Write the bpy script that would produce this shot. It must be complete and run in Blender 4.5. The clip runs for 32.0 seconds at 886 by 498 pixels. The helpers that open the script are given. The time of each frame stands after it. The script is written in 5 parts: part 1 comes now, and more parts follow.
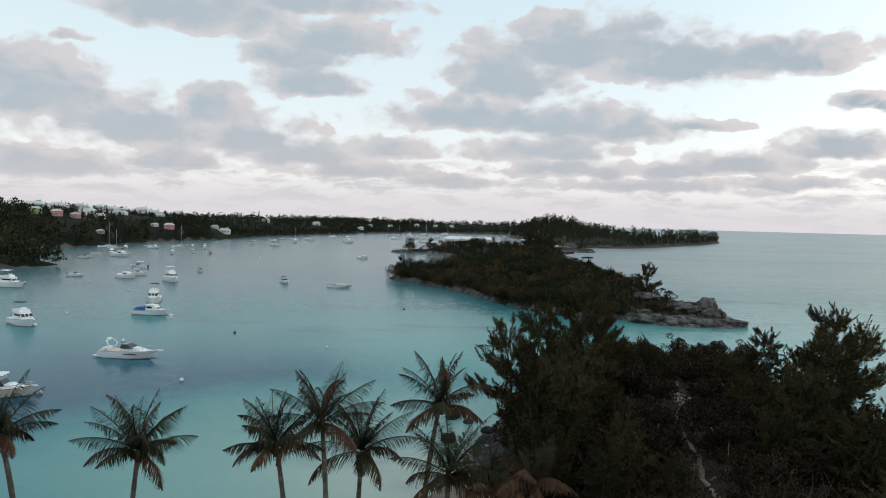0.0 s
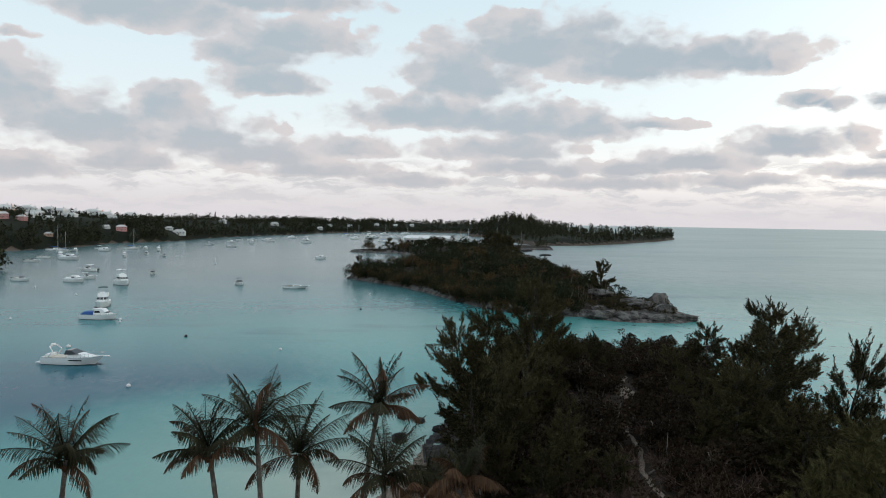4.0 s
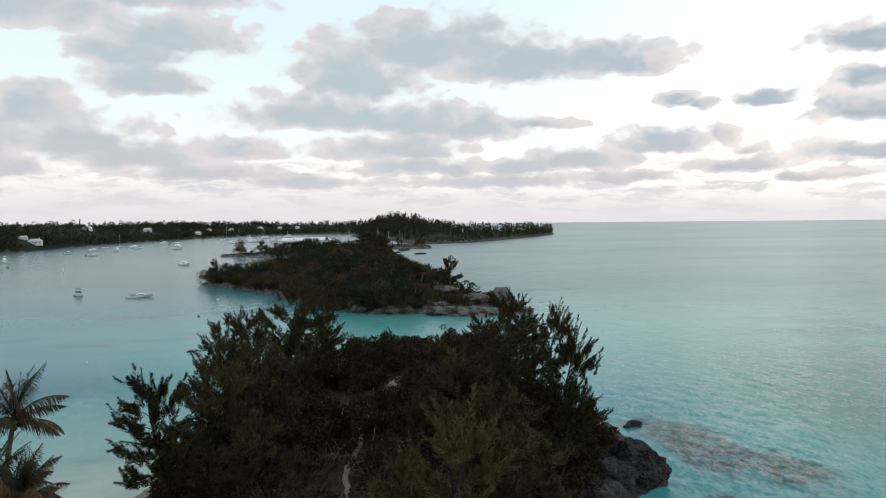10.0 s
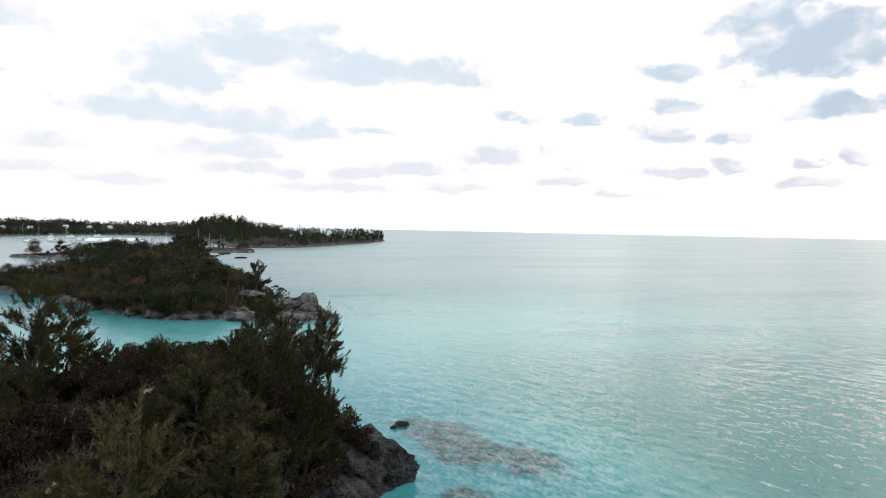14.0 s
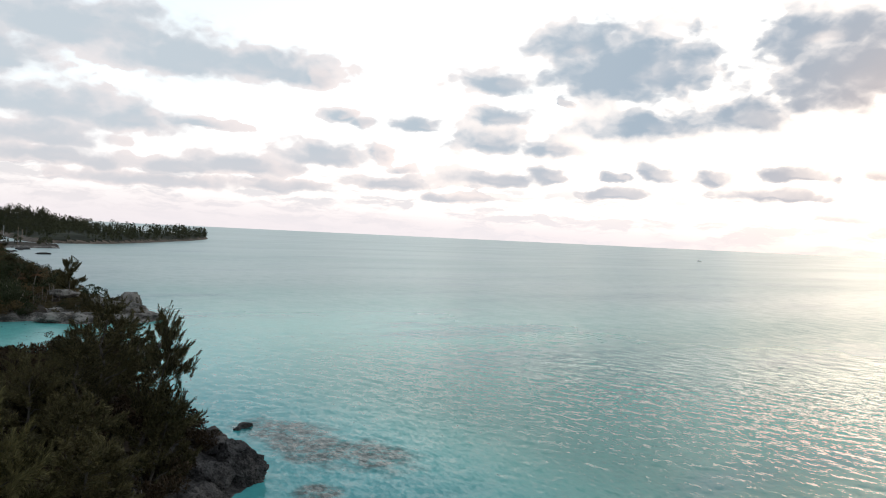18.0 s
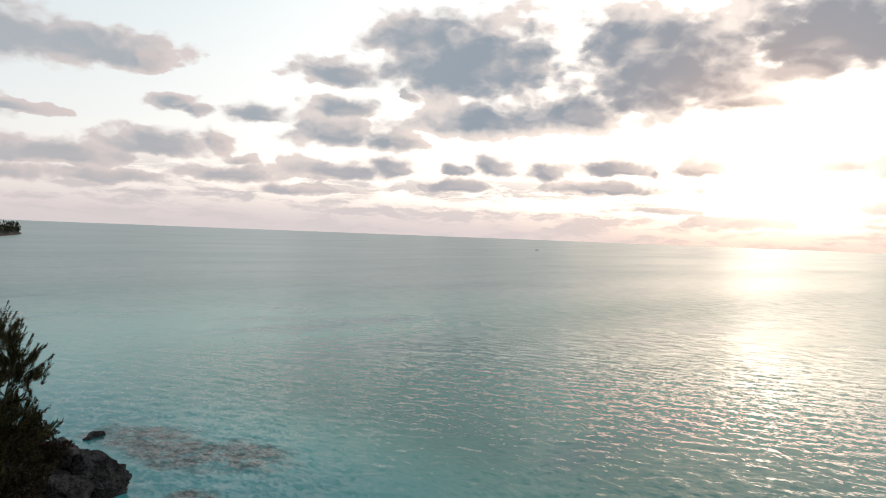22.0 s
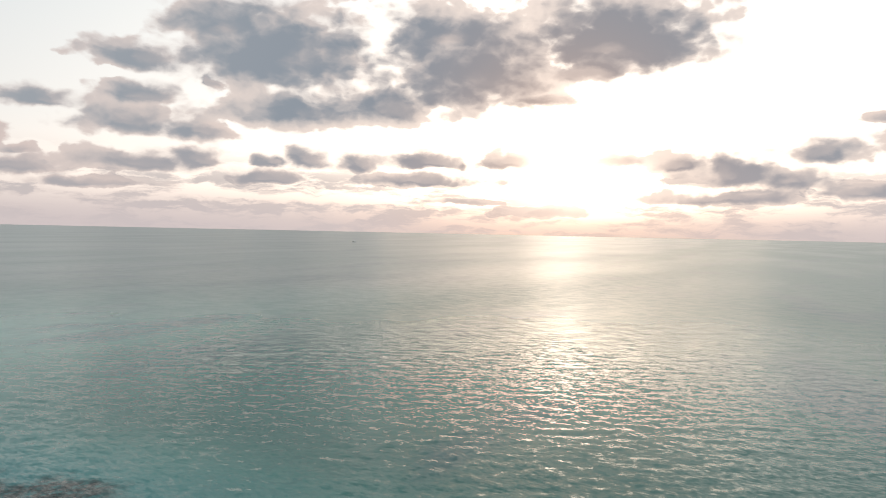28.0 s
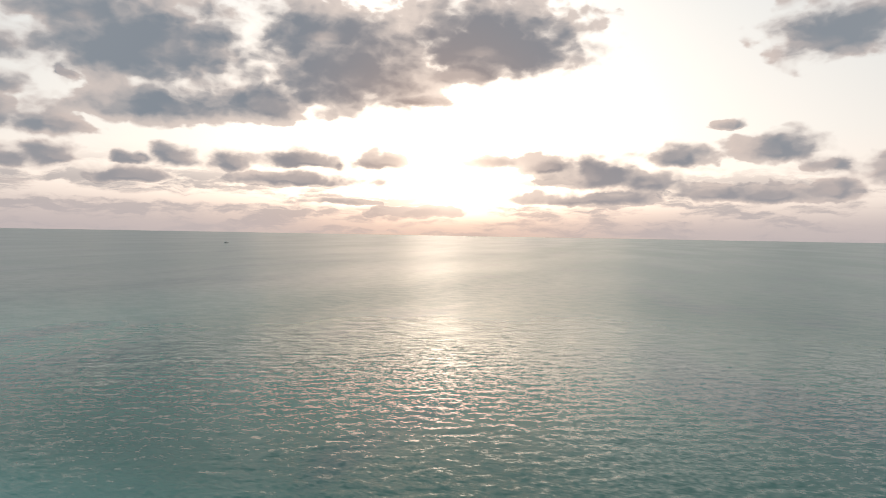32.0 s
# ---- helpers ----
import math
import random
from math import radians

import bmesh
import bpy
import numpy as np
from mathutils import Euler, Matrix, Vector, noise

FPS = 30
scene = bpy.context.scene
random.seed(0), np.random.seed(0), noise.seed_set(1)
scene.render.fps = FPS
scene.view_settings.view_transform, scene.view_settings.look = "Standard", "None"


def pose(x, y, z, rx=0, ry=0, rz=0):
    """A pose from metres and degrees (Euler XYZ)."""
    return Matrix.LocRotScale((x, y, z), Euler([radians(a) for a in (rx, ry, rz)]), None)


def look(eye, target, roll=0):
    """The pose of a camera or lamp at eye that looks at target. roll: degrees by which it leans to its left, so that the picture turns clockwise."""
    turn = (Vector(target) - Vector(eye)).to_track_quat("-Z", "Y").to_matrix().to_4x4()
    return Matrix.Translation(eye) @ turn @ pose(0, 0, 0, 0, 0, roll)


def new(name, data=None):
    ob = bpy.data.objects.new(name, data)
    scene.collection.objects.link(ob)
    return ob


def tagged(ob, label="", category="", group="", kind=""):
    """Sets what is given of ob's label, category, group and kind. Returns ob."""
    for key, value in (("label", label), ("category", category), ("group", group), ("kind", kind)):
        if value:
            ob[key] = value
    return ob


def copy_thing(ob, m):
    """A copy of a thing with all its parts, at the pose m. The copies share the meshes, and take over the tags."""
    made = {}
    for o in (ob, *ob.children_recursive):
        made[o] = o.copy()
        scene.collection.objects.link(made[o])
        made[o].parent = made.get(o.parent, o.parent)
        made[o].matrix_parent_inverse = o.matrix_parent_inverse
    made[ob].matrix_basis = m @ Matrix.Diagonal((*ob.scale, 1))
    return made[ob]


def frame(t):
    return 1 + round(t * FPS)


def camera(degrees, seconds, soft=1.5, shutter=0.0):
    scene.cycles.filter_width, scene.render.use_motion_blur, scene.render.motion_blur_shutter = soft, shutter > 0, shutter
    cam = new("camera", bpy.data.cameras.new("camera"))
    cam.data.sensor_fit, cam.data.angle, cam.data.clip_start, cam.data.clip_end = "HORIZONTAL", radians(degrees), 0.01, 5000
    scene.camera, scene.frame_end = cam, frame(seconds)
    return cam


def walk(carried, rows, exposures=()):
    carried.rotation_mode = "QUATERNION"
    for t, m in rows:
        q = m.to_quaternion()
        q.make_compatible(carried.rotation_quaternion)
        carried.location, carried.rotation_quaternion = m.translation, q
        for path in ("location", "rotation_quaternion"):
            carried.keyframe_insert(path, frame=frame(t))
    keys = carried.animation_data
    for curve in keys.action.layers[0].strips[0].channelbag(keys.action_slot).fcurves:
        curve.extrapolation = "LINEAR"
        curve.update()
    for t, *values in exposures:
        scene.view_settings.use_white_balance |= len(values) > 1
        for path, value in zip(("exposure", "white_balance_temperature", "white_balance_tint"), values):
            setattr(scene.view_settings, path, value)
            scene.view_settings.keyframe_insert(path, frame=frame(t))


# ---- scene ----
cam = camera(64.6, 32.0, soft=1.0)
PATH = [
    (0, (-0.603, 1.59, 22.906), (-0.607, 3.589, 22.824), 1.5),
    (1, (-0.661, 1.577, 22.951), (-0.639, 3.575, 22.869), 1.5),
    (2, (-0.564, 1.518, 22.962), (-0.513, 3.515, 22.88), 1.4),
    (3, (-0.095, 1.614, 22.954), (-0.019, 3.61, 22.871), 1.2),
    (3.5, (0.228, 1.571, 22.976), (0.319, 3.567, 22.893), 1.1),
    (5.5, (2.678, 1.411, 23.075), (2.832, 3.403, 22.992), 0.5),
    (6, (3.494, 1.44, 23.084), (3.661, 3.431, 23.0), 0.4),
    (6.5, (4.378, 1.373, 23.112), (4.556, 3.364, 23.027), 0.4),
    (7, (5.313, 1.27, 23.113), (5.506, 3.259, 23.028), 0.3),
    (7.5, (6.437, 1.108, 23.13), (6.659, 3.094, 23.045), 0.1),
    (8, (7.672, 0.925, 23.115), (7.929, 2.907, 23.03), -0.1),
    (8.5, (9.112, 0.748, 23.095), (9.395, 2.726, 23.011), -0.2),
    (9, (10.612, 0.46, 23.062), (10.917, 2.435, 22.979), -0.4),
    (9.5, (12.175, 0.131, 23.046), (12.523, 2.099, 22.964), -0.5),
    (10, (13.757, -0.302, 23.031), (14.161, 1.656, 22.949), -0.5),
    (10.5, (15.233, -0.672, 22.987), (15.69, 1.273, 22.907), -0.5),
    (11, (16.681, -1.009, 22.975), (17.191, 0.924, 22.895), -0.5),
    (11.5, (17.706, -1.408, 22.922), (18.273, 0.509, 22.845), -0.3),
    (12, (18.674, -1.91, 23.005), (19.293, -0.01, 22.93), -0.1),
    (12.5, (19.272, -2.447, 22.942), (19.952, -0.568, 22.87), 0.2),
    (13, (19.68, -2.892, 22.958), (20.421, -1.035, 22.89), 0.5),
    (13.5, (19.876, -3.283, 23.023), (20.674, -1.45, 22.957), 0.8),
    (14, (19.983, -3.496, 22.989), (20.831, -1.686, 22.928), 1.2),
    (14.5, (19.987, -3.551, 22.824), (20.887, -1.766, 22.768), 1.6),
    (16.5, (18.515, -3.922, 22.793), (19.631, -2.263, 22.749), 2.5),
    (17, (18.007, -3.965, 22.822), (19.17, -2.338, 22.778), 2.5),
    (18, (17.0, -3.872, 22.908), (18.259, -2.319, 22.867), 2.7),
    (19, (16.228, -3.458, 22.851), (17.577, -1.982, 22.81), 2.7),
    (20, (15.699, -2.918, 22.817), (17.127, -1.517, 22.776), 2.7),
    (21, (15.18, -2.404, 22.694), (16.69, -1.094, 22.652), 2.5),
    (22, (15.092, -1.803, 22.589), (16.66, -0.562, 22.544), 2.2),
    (23, (15.598, -0.134, 22.09), (17.222, 1.033, 22.042), 2.0),
    (24, (15.957, 1.193, 21.594), (17.639, 2.274, 21.544), 1.9),
    (25, (16.531, 2.233, 21.727), (18.253, 3.249, 21.675), 1.5),
    (25.5, (16.739, 2.8, 21.79), (18.482, 3.78, 21.736), 1.4),
    (27.5, (17.309, 4.763, 22.149), (19.129, 5.59, 22.095), 1.1),
    (28, (17.422, 5.144, 22.176), (19.259, 5.933, 22.123), 1.2),
    (29, (17.607, 5.721, 22.204), (19.475, 6.432, 22.152), 1.0),
    (30, (17.79, 5.967, 22.211), (19.691, 6.588, 22.161), 1.0),
    (31, (17.802, 6.126, 22.304), (19.728, 6.66, 22.254), 0.9),
    (32, (17.657, 6.154, 22.281), (19.603, 6.613, 22.234), 1.0),
]
# the clip opens up towards the open sea and closes again towards the sun
EXPOSURES = [(0, .32, 6350, 9), (6, .32, 6400, 9), (9, .4, 6400, 9), (11, .62, 6450, 10), (13, .98, 6450, 12), (14.5, 1.0, 6500, 12), (16.5, .8, 6500, 11), (19, .5, 6500, 11), (23, .1, 6850, 15), (28, -.02, 6900, 16), (32, -.26, 6900, 16)]
walk(cam, [(t, look(eye, target, roll)) for t, eye, target, roll in PATH], EXPOSURES)

# ---- world, sun, exposure ----
SUN_AZ, SUN_EL = 76.7, 4.9
sun_dir = Vector((math.sin(radians(SUN_AZ)) * math.cos(radians(SUN_EL)), math.cos(radians(SUN_AZ)) * math.cos(radians(SUN_EL)), math.sin(radians(SUN_EL))))
world = bpy.data.worlds.new("sky")
scene.world = world
world.use_nodes = True


class Nodes:
    """Short ways to add shader nodes to one tree."""

    def __init__(self, tree):
        self.tree = tree
        tree.nodes.clear()

    def add(self, kind, **sets):
        n = self.tree.nodes.new(kind)
        for k, v in sets.items():
            setattr(n, k, v)
        return n

    def link(self, a, b):
        self.tree.links.new(a, b)

    def put(self, socket, v):
        if isinstance(v, bpy.types.NodeSocket):
            self.link(v, socket)
        else:
            socket.default_value = v

    def math(self, op, a, b=None, c=None, clamp=False):
        n = self.add("ShaderNodeMath", operation=op, use_clamp=clamp)
        for s, v in zip(n.inputs, (a, b, c)):
            if v is not None:
                self.put(s, v)
        return n.outputs[0]

    def vec(self, op, a, b=None, c=None):
        n = self.add("ShaderNodeVectorMath", operation=op)
        for s, v in zip(n.inputs, (a, b, c)):
            if v is not None:
                self.put(s, v)
        return n.outputs["Value"] if op in ("LENGTH", "DOT_PRODUCT") else n.outputs[0]

    def mix(self, f, a, b, kind="MIX"):
        n = self.add("ShaderNodeMix", data_type="RGBA", blend_type=kind)
        self.put(n.inputs[0], f), self.put(n.inputs[6], a), self.put(n.inputs[7], b)
        return n.outputs[2]

    def noise(self, v, scale, detail=3.0, rough=0.55, distort=0.0):
        n = self.add("ShaderNodeTexNoise")
        if v is not None:
            self.link(v, n.inputs["Vector"])
        n.inputs["Scale"].default_value, n.inputs["Detail"].default_value = scale, detail
        n.inputs["Roughness"].default_value, n.inputs["Distortion"].default_value = rough, distort
        return n.outputs["Fac"]

    def step(self, v, a, b, lo=0.0, hi=1.0):
        n = self.add("ShaderNodeMapRange", interpolation_type="SMOOTHSTEP")
        for s, x in zip(n.inputs, (v, a, b, lo, hi)):
            self.put(s, x)
        return n.outputs[0]

    def ramp(self, f, *stops):
        n = self.add("ShaderNodeValToRGB")
        e = n.color_ramp.elements
        while len(e) < len(stops):
            e.new(0.5)
        for el, (p, c) in zip(e, stops):
            el.position, el.color = p, (*c, 1)
        self.put(n.inputs[0], f)
        return n.outputs[0]


def rgb(r, g, b):
    return (r, g, b, 1)


# cumulus banks: bearing, height over the horizon, half width, half height, all in degrees
CLOUDS_BAY = [(-20.0, 15.4, 6.0, 1.6), (-11.5, 16.7, 6.0, 0.9), (-9.0, 13.9, 4.4, 1.2), (-12.2, 12.5, 3.6, 0.9), (-11.0, 10.6, 3.2, 1.2), (-30.6, 8.6, 4.6, 2.2), (-23.5, 6.6, 6.0, 1.6),
              (-18.3, 8.2, 2.4, 1.4), (-15.5, 6.3, 4.6, 1.2), (-30.4, 3.4, 4.8, 0.9), (-21.1, 4.1, 3.4, 0.8), (-11.8, 5.0, 4.6, 0.9), (-4.2, 5.7, 3.4, 0.7), (-6.9, 4.0, 5.0, 0.7), (-28.2, 12.2, 1.0, 0.3)]
CLOUDS_CAPE = [(11.2, 13.9, 7.4, 1.8), (18.0, 12.4, 6.0, 1.5), (23.3, 12.5, 5.4, 1.2), (4.8, 11.8, 3.9, 2.1), (2.0, 8.6, 6.2, 1.25), (9.5, 8.2, 5.6, 1.3), (14.5, 7.6, 4.0, 1.0), (7.7, 5.9, 5.2, 0.9),
               (9.6, 4.4, 5.6, 0.6), (23.0, 4.8, 4.6, 0.7), (18.2, 4.4, 3.3, 0.5), (16.5, 3.2, 6.0, 0.5), (25.5, 3.3, 4.0, 0.45), (19.5, 7.6, 2.6, 0.35), (0.0, 3.2, 4.0, 0.5)]
CLOUDS_OFFING = [(30.3, 9.0, 1.5, 0.55), (32.1, 8.6, 1.2, 0.4), (29.4, 6.0, 3.4, 0.8), (33.6, 6.4, 0.9, 0.7), (42.8, 12.4, 2.8, 0.9), (36.6, 8.8, 2.4, 0.6), (42.2, 7.8, 3.6, 1.0), (42.9, 9.7, 2.3, 0.7),
                 (47.3, 7.2, 2.1, 0.7), (35.1, 5.1, 1.2, 0.3), (34.2, 4.1, 3.2, 0.55), (43.0, 4.7, 4.2, 0.65), (47.1, 5.1, 1.9, 0.65), (52.9, 5.2, 1.2, 0.35), (40.5, 3.0, 3.4, 0.35), (48.6, 11.0, 0.6, 0.6), (28.0, 12.0, 1.5, 0.8)]
CLOUDS_SUN = [(53.4, 14.0, 6.6, 3.0), (49.0, 15.5, 3.6, 1.4), (54.9, 9.3, 5.2, 1.3), (61.8, 10.0, 3.2, 1.4), (68.9, 13.2, 5.8, 3.4), (66.4, 15.7, 4.2, 1.6), (80.3, 15.4, 6.2, 2.8), (78.4, 12.9, 3.2, 0.9),
              (74.8, 10.6, 2.2, 0.5), (55.6, 5.5, 1.6, 0.6), (59.8, 5.4, 1.5, 0.6), (65.5, 5.6, 3.3, 0.6), (71.6, 5.6, 2.4, 0.5), (52.3, 4.0, 3.2, 0.5), (64.2, 4.1, 5.2, 0.5), (68.7, 2.4, 2.6, 0.25), (74.7, 1.6, 3.0, 0.4)]
CLOUDS_EAST = [(89.1, 4.9, 3.2, 1.15), (85.1, 5.7, 1.9, 0.6), (95.5, 6.2, 2.1, 0.7), (102.0, 6.7, 3.1, 0.9), (105.7, 5.6, 1.4, 0.55), (98.8, 8.6, 1.0, 0.35), (92.9, 4.2, 2.4, 0.7), (97.4, 3.4, 2.4, 0.6),
               (88.7, 2.9, 5.2, 0.45), (102.3, 3.3, 3.3, 0.6), (105.9, 3.6, 1.5, 0.7), (105.8, 14.6, 3.6, 1.9), (80.8, 5.9, 2.2, 0.4), (111.0, 5.0, 3.0, 1.0)]


def build_sky():
    n = Nodes(world.node_tree)
    way = n.vec("NORMALIZE", n.add("ShaderNodeTexCoord").outputs["Generated"])
    sep = n.add("ShaderNodeSeparateXYZ")
    n.link(way, sep.inputs[0])
    x, y, z = sep.outputs
    az = n.math("MULTIPLY", n.math("ARCTAN2", x, y), 57.2958)
    el = n.math("MULTIPLY", n.math("ARCSINE", z), 57.2958)
    spot = n.add("ShaderNodeCombineXYZ")
    n.link(az, spot.inputs[0]), n.link(el, spot.inputs[1])
    spot = spot.outputs[0]
    wide = n.vec("MULTIPLY", spot, (0.62, 1.0, 1.0))
    warp = n.add("ShaderNodeTexNoise")
    n.link(wide, warp.inputs["Vector"])
    warp.inputs["Scale"].default_value, warp.inputs["Detail"].default_value, warp.inputs["Roughness"].default_value = 0.55, 4.0, 0.55
    wob = n.vec("SUBTRACT", warp.outputs["Color"], (0.5, 0.5, 0.5))
    bent = n.vec("MULTIPLY_ADD", wob, (3.2, 1.3, 0.0), spot)
    banks = CLOUDS_BAY + CLOUDS_CAPE + CLOUDS_OFFING + CLOUDS_SUN + CLOUDS_EAST

    def nearness(p):
        """How far from the hearts of the banks: flat bases, domed tops."""
        near = None
        for a, e, w, h in banks:
            w, h, e = w * 1.24, h * (1.5 if e > 8 else 1.7), e - 0.35 * h
            v = n.vec("MULTIPLY_ADD", p, (1 / w, 1 / h, 0), (-a / w, -e / h, 0))
            d = n.vec("LENGTH", n.vec("MAXIMUM", v, n.vec("MULTIPLY", v, (1.0, -1.9, 0.0))))
            near = d if near is None else n.math("SMOOTH_MIN", near, d, 0.3)
        return near

    near = nearness(bent)
    # the side of each bank that faces the sun
    to_sun = n.vec("NORMALIZE", n.vec("SUBTRACT", (SUN_AZ, SUN_EL + 6.0, 0.0), spot))
    sunward = n.vec("MULTIPLY_ADD", to_sun, (1.1, 0.8, 0.0), bent)
    facing = n.math("SUBTRACT", nearness(sunward), near)

    def billow(q):
        """Rounded heads of cloud, large and small."""
        v = n.add("ShaderNodeTexVoronoi", feature="SMOOTH_F1")
        n.link(q, v.inputs["Vector"])
        v.inputs["Scale"].default_value, v.inputs["Detail"].default_value = 0.75, 2.0
        v.inputs["Roughness"].default_value, v.inputs["Smoothness"].default_value = 0.5, 0.6
        return n.math("ADD", n.math("SUBTRACT", 0.5, v.outputs["Distance"]), n.math("MULTIPLY", n.math("SUBTRACT", n.noise(q, 0.8, 5.0, 0.52), 0.5), 1.3))

    puffs = n.vec("MULTIPLY_ADD", wob, (1.2, 1.2, 0.0), wide)
    puff = billow(puffs)
    mass = n.math("ADD", n.math("SUBTRACT", n.step(el, 7.0, 11.0, 1.5, 1.56), near), n.math("MULTIPLY", puff, 0.6))
    # low broken layers towards the horizon, and cumulus outside the banks
    strips = n.noise(n.vec("MULTIPLY", bent, (0.22, 1.15, 1)), 0.9, 6.0, 0.6)
    low = n.math("MULTIPLY", n.step(strips, 0.42, 0.6), n.step(el, 6.6, 3.4))
    field = n.noise(n.vec("MULTIPLY", spot, (0.05, 0.14, 1)), 1.0, 6.0, 0.6)
    aside = n.math("MAXIMUM", n.step(az, 112, 125), n.math("MAXIMUM", n.step(az, -38, -50), n.step(el, 19, 26)))
    other = n.math("MULTIPLY", n.step(field, 0.5, 0.66), aside)
    soft = n.step(n.noise(wide, 0.3, 2.0, 0.5), 0.35, 0.65, 0.2, 0.75)
    dens = n.math("MAXIMUM", n.step(mass, 0.0, soft), n.math("MAXIMUM", n.math("MULTIPLY", low, 0.8), other))
    core = n.math("MAXIMUM", n.step(n.math("MULTIPLY_ADD", puff, 0.42, n.math("SUBTRACT", n.step(el, 7.0, 11.0, 1.42, 1.52), near)), -0.1, 1.35), n.math("MULTIPLY", n.math("MAXIMUM", low, other), 0.55))
    # open sky: Nishita behind a thin bright veil
    sky = n.add("ShaderNodeTexSky", sky_type="NISHITA", sun_disc=False, sun_elevation=radians(SUN_EL), sun_rotation=radians(SUN_AZ))
    sky.air_density, sky.dust_density, sky.ozone_density = 1.0, 1.5, 1.5
    blue = n.mix(1.0, sky.outputs[0], rgb(0.1, 0.1, 0.1), "MULTIPLY")
    toward = n.math("MAXIMUM", n.vec("DOT_PRODUCT", way, tuple(sun_dir)), 0.0)
    veil = n.ramp(n.math("DIVIDE", el, 40.0, clamp=True), (0.0, (0.66, 0.62, 0.63)), (0.1, (0.86, 0.85, 0.84)), (0.2, (0.76, 0.83, 0.85)), (0.45, (0.62, 0.75, 0.81)), (0.7, (0.50, 0.62, 0.70)), (1.0, (0.56, 0.66, 0.74)))
    open_sky = n.mix(0.85, blue, veil)
    glow = n.math("ADD", n.math("ADD", n.math("MULTIPLY", n.math("POWER", toward, 4.0), 0.62), n.math("MULTIPLY", n.math("POWER", toward, 50.0), 1.3)), n.math("ADD", n.math("MULTIPLY", n.math("POWER", toward, 220.0), 1.3), n.math("MULTIPLY", n.math("POWER", toward, 1600.0), GLARE)))
    glow = n.math("MULTIPLY", glow, n.step(el, -1.0, 3.5, 0.2, 1.0))
    open_sky = n.mix(1.0, open_sky, n.mix(1.0, rgb(1.0, 0.89, 0.74), glow, "MULTIPLY"), "ADD")
    shade = n.mix(n.math("POWER", toward, 4.0), rgb(0.375, 0.425, 0.462), rgb(0.225, 0.288, 0.352))
    shade = n.mix(n.math("POWER", toward, 60.0), shade, rgb(0.52, 0.41, 0.36))
    shade = n.mix(n.step(el, 9.0, 3.0, 0.0, 0.55), shade, rgb(0.47, 0.445, 0.455))
    lit = n.mix(n.math("POWER", toward, 5.0), rgb(0.58, 0.515, 0.505), rgb(0.92, 0.80, 0.71))
    rim = n.mix(0.8, open_sky, lit)
    grain = n.math("ADD", n.math("MULTIPLY", n.noise(puffs, 0.3, 4.0, 0.5), 0.75), n.math("MULTIPLY_ADD", puff, 0.12, 0.18))
    core = n.math("MULTIPLY", core, n.step(grain, 0.3, 0.65, 0.8, 1.15))
    cloud = n.mix(n.step(core, 0.0, 0.9, 0.15, 1.0), rim, shade)
    # soft warm light on the sunward flanks and through thin places
    warm = n.math("MULTIPLY", n.step(n.math("ADD", facing, n.math("MULTIPLY", n.math("SUBTRACT", 0.5, grain), 0.9)), 0.0, 0.6, 0.0, 0.7), n.math("SUBTRACT", 1.0, n.math("MULTIPLY", core, 0.45), clamp=True))
    cloud = n.mix(warm, cloud, lit)
    cloud = n.mix(1.0, cloud, n.mix(1.0, rgb(1.0, 0.82, 0.62), n.math("MULTIPLY", n.math("POWER", toward, 420.0), 1.0), "MULTIPLY"), "ADD")
    full = n.mix(dens, open_sky, cloud)
    haze = n.mix(n.math("POWER", toward, 40.0), rgb(0.60, 0.565, 0.58), rgb(0.80, 0.63, 0.54))
    full = n.mix(n.step(el, 3.6, 0.0, 0.0, 0.8), full, haze)
    bg = n.add("ShaderNodeBackground")
    n.link(full, bg.inputs[0])
    bg.inputs[1].default_value = SKY_STRENGTH
    n.link(bg.outputs[0], n.add("ShaderNodeOutputWorld").inputs[0])


GLARE = 4.0
SKY_STRENGTH = 1.0
build_sky()
sun = new("sun", bpy.data.lights.new("sun", "SUN"))
sun.data.energy, sun.data.angle, sun.data.color = 0.1, radians(30.0), (1.0, 0.78, 0.55)
sun.matrix_world = look((0, 0, 300), Vector((0, 0, 300)) - sun_dir)


# ---- materials ----
def material(name, rough=0.8):
    m = bpy.data.materials.new(name)
    m.use_nodes = True
    n = Nodes(m.node_tree)
    bsdf = n.add("ShaderNodeBsdfPrincipled")
    bsdf.inputs["Roughness"].default_value = rough
    n.link(bsdf.outputs[0], n.add("ShaderNodeOutputMaterial").inputs[0])
    return m, n, bsdf


def where(n):
    return n.add("ShaderNodeNewGeometry").outputs["Position"]


def bump(n, bsdf, height, strength, distance):
    b = n.add("ShaderNodeBump")
    b.inputs["Strength"].default_value, b.inputs["Distance"].default_value = strength, distance
    n.link(height, b.inputs["Height"])
    n.link(b.outputs[0], bsdf.inputs["Normal"])


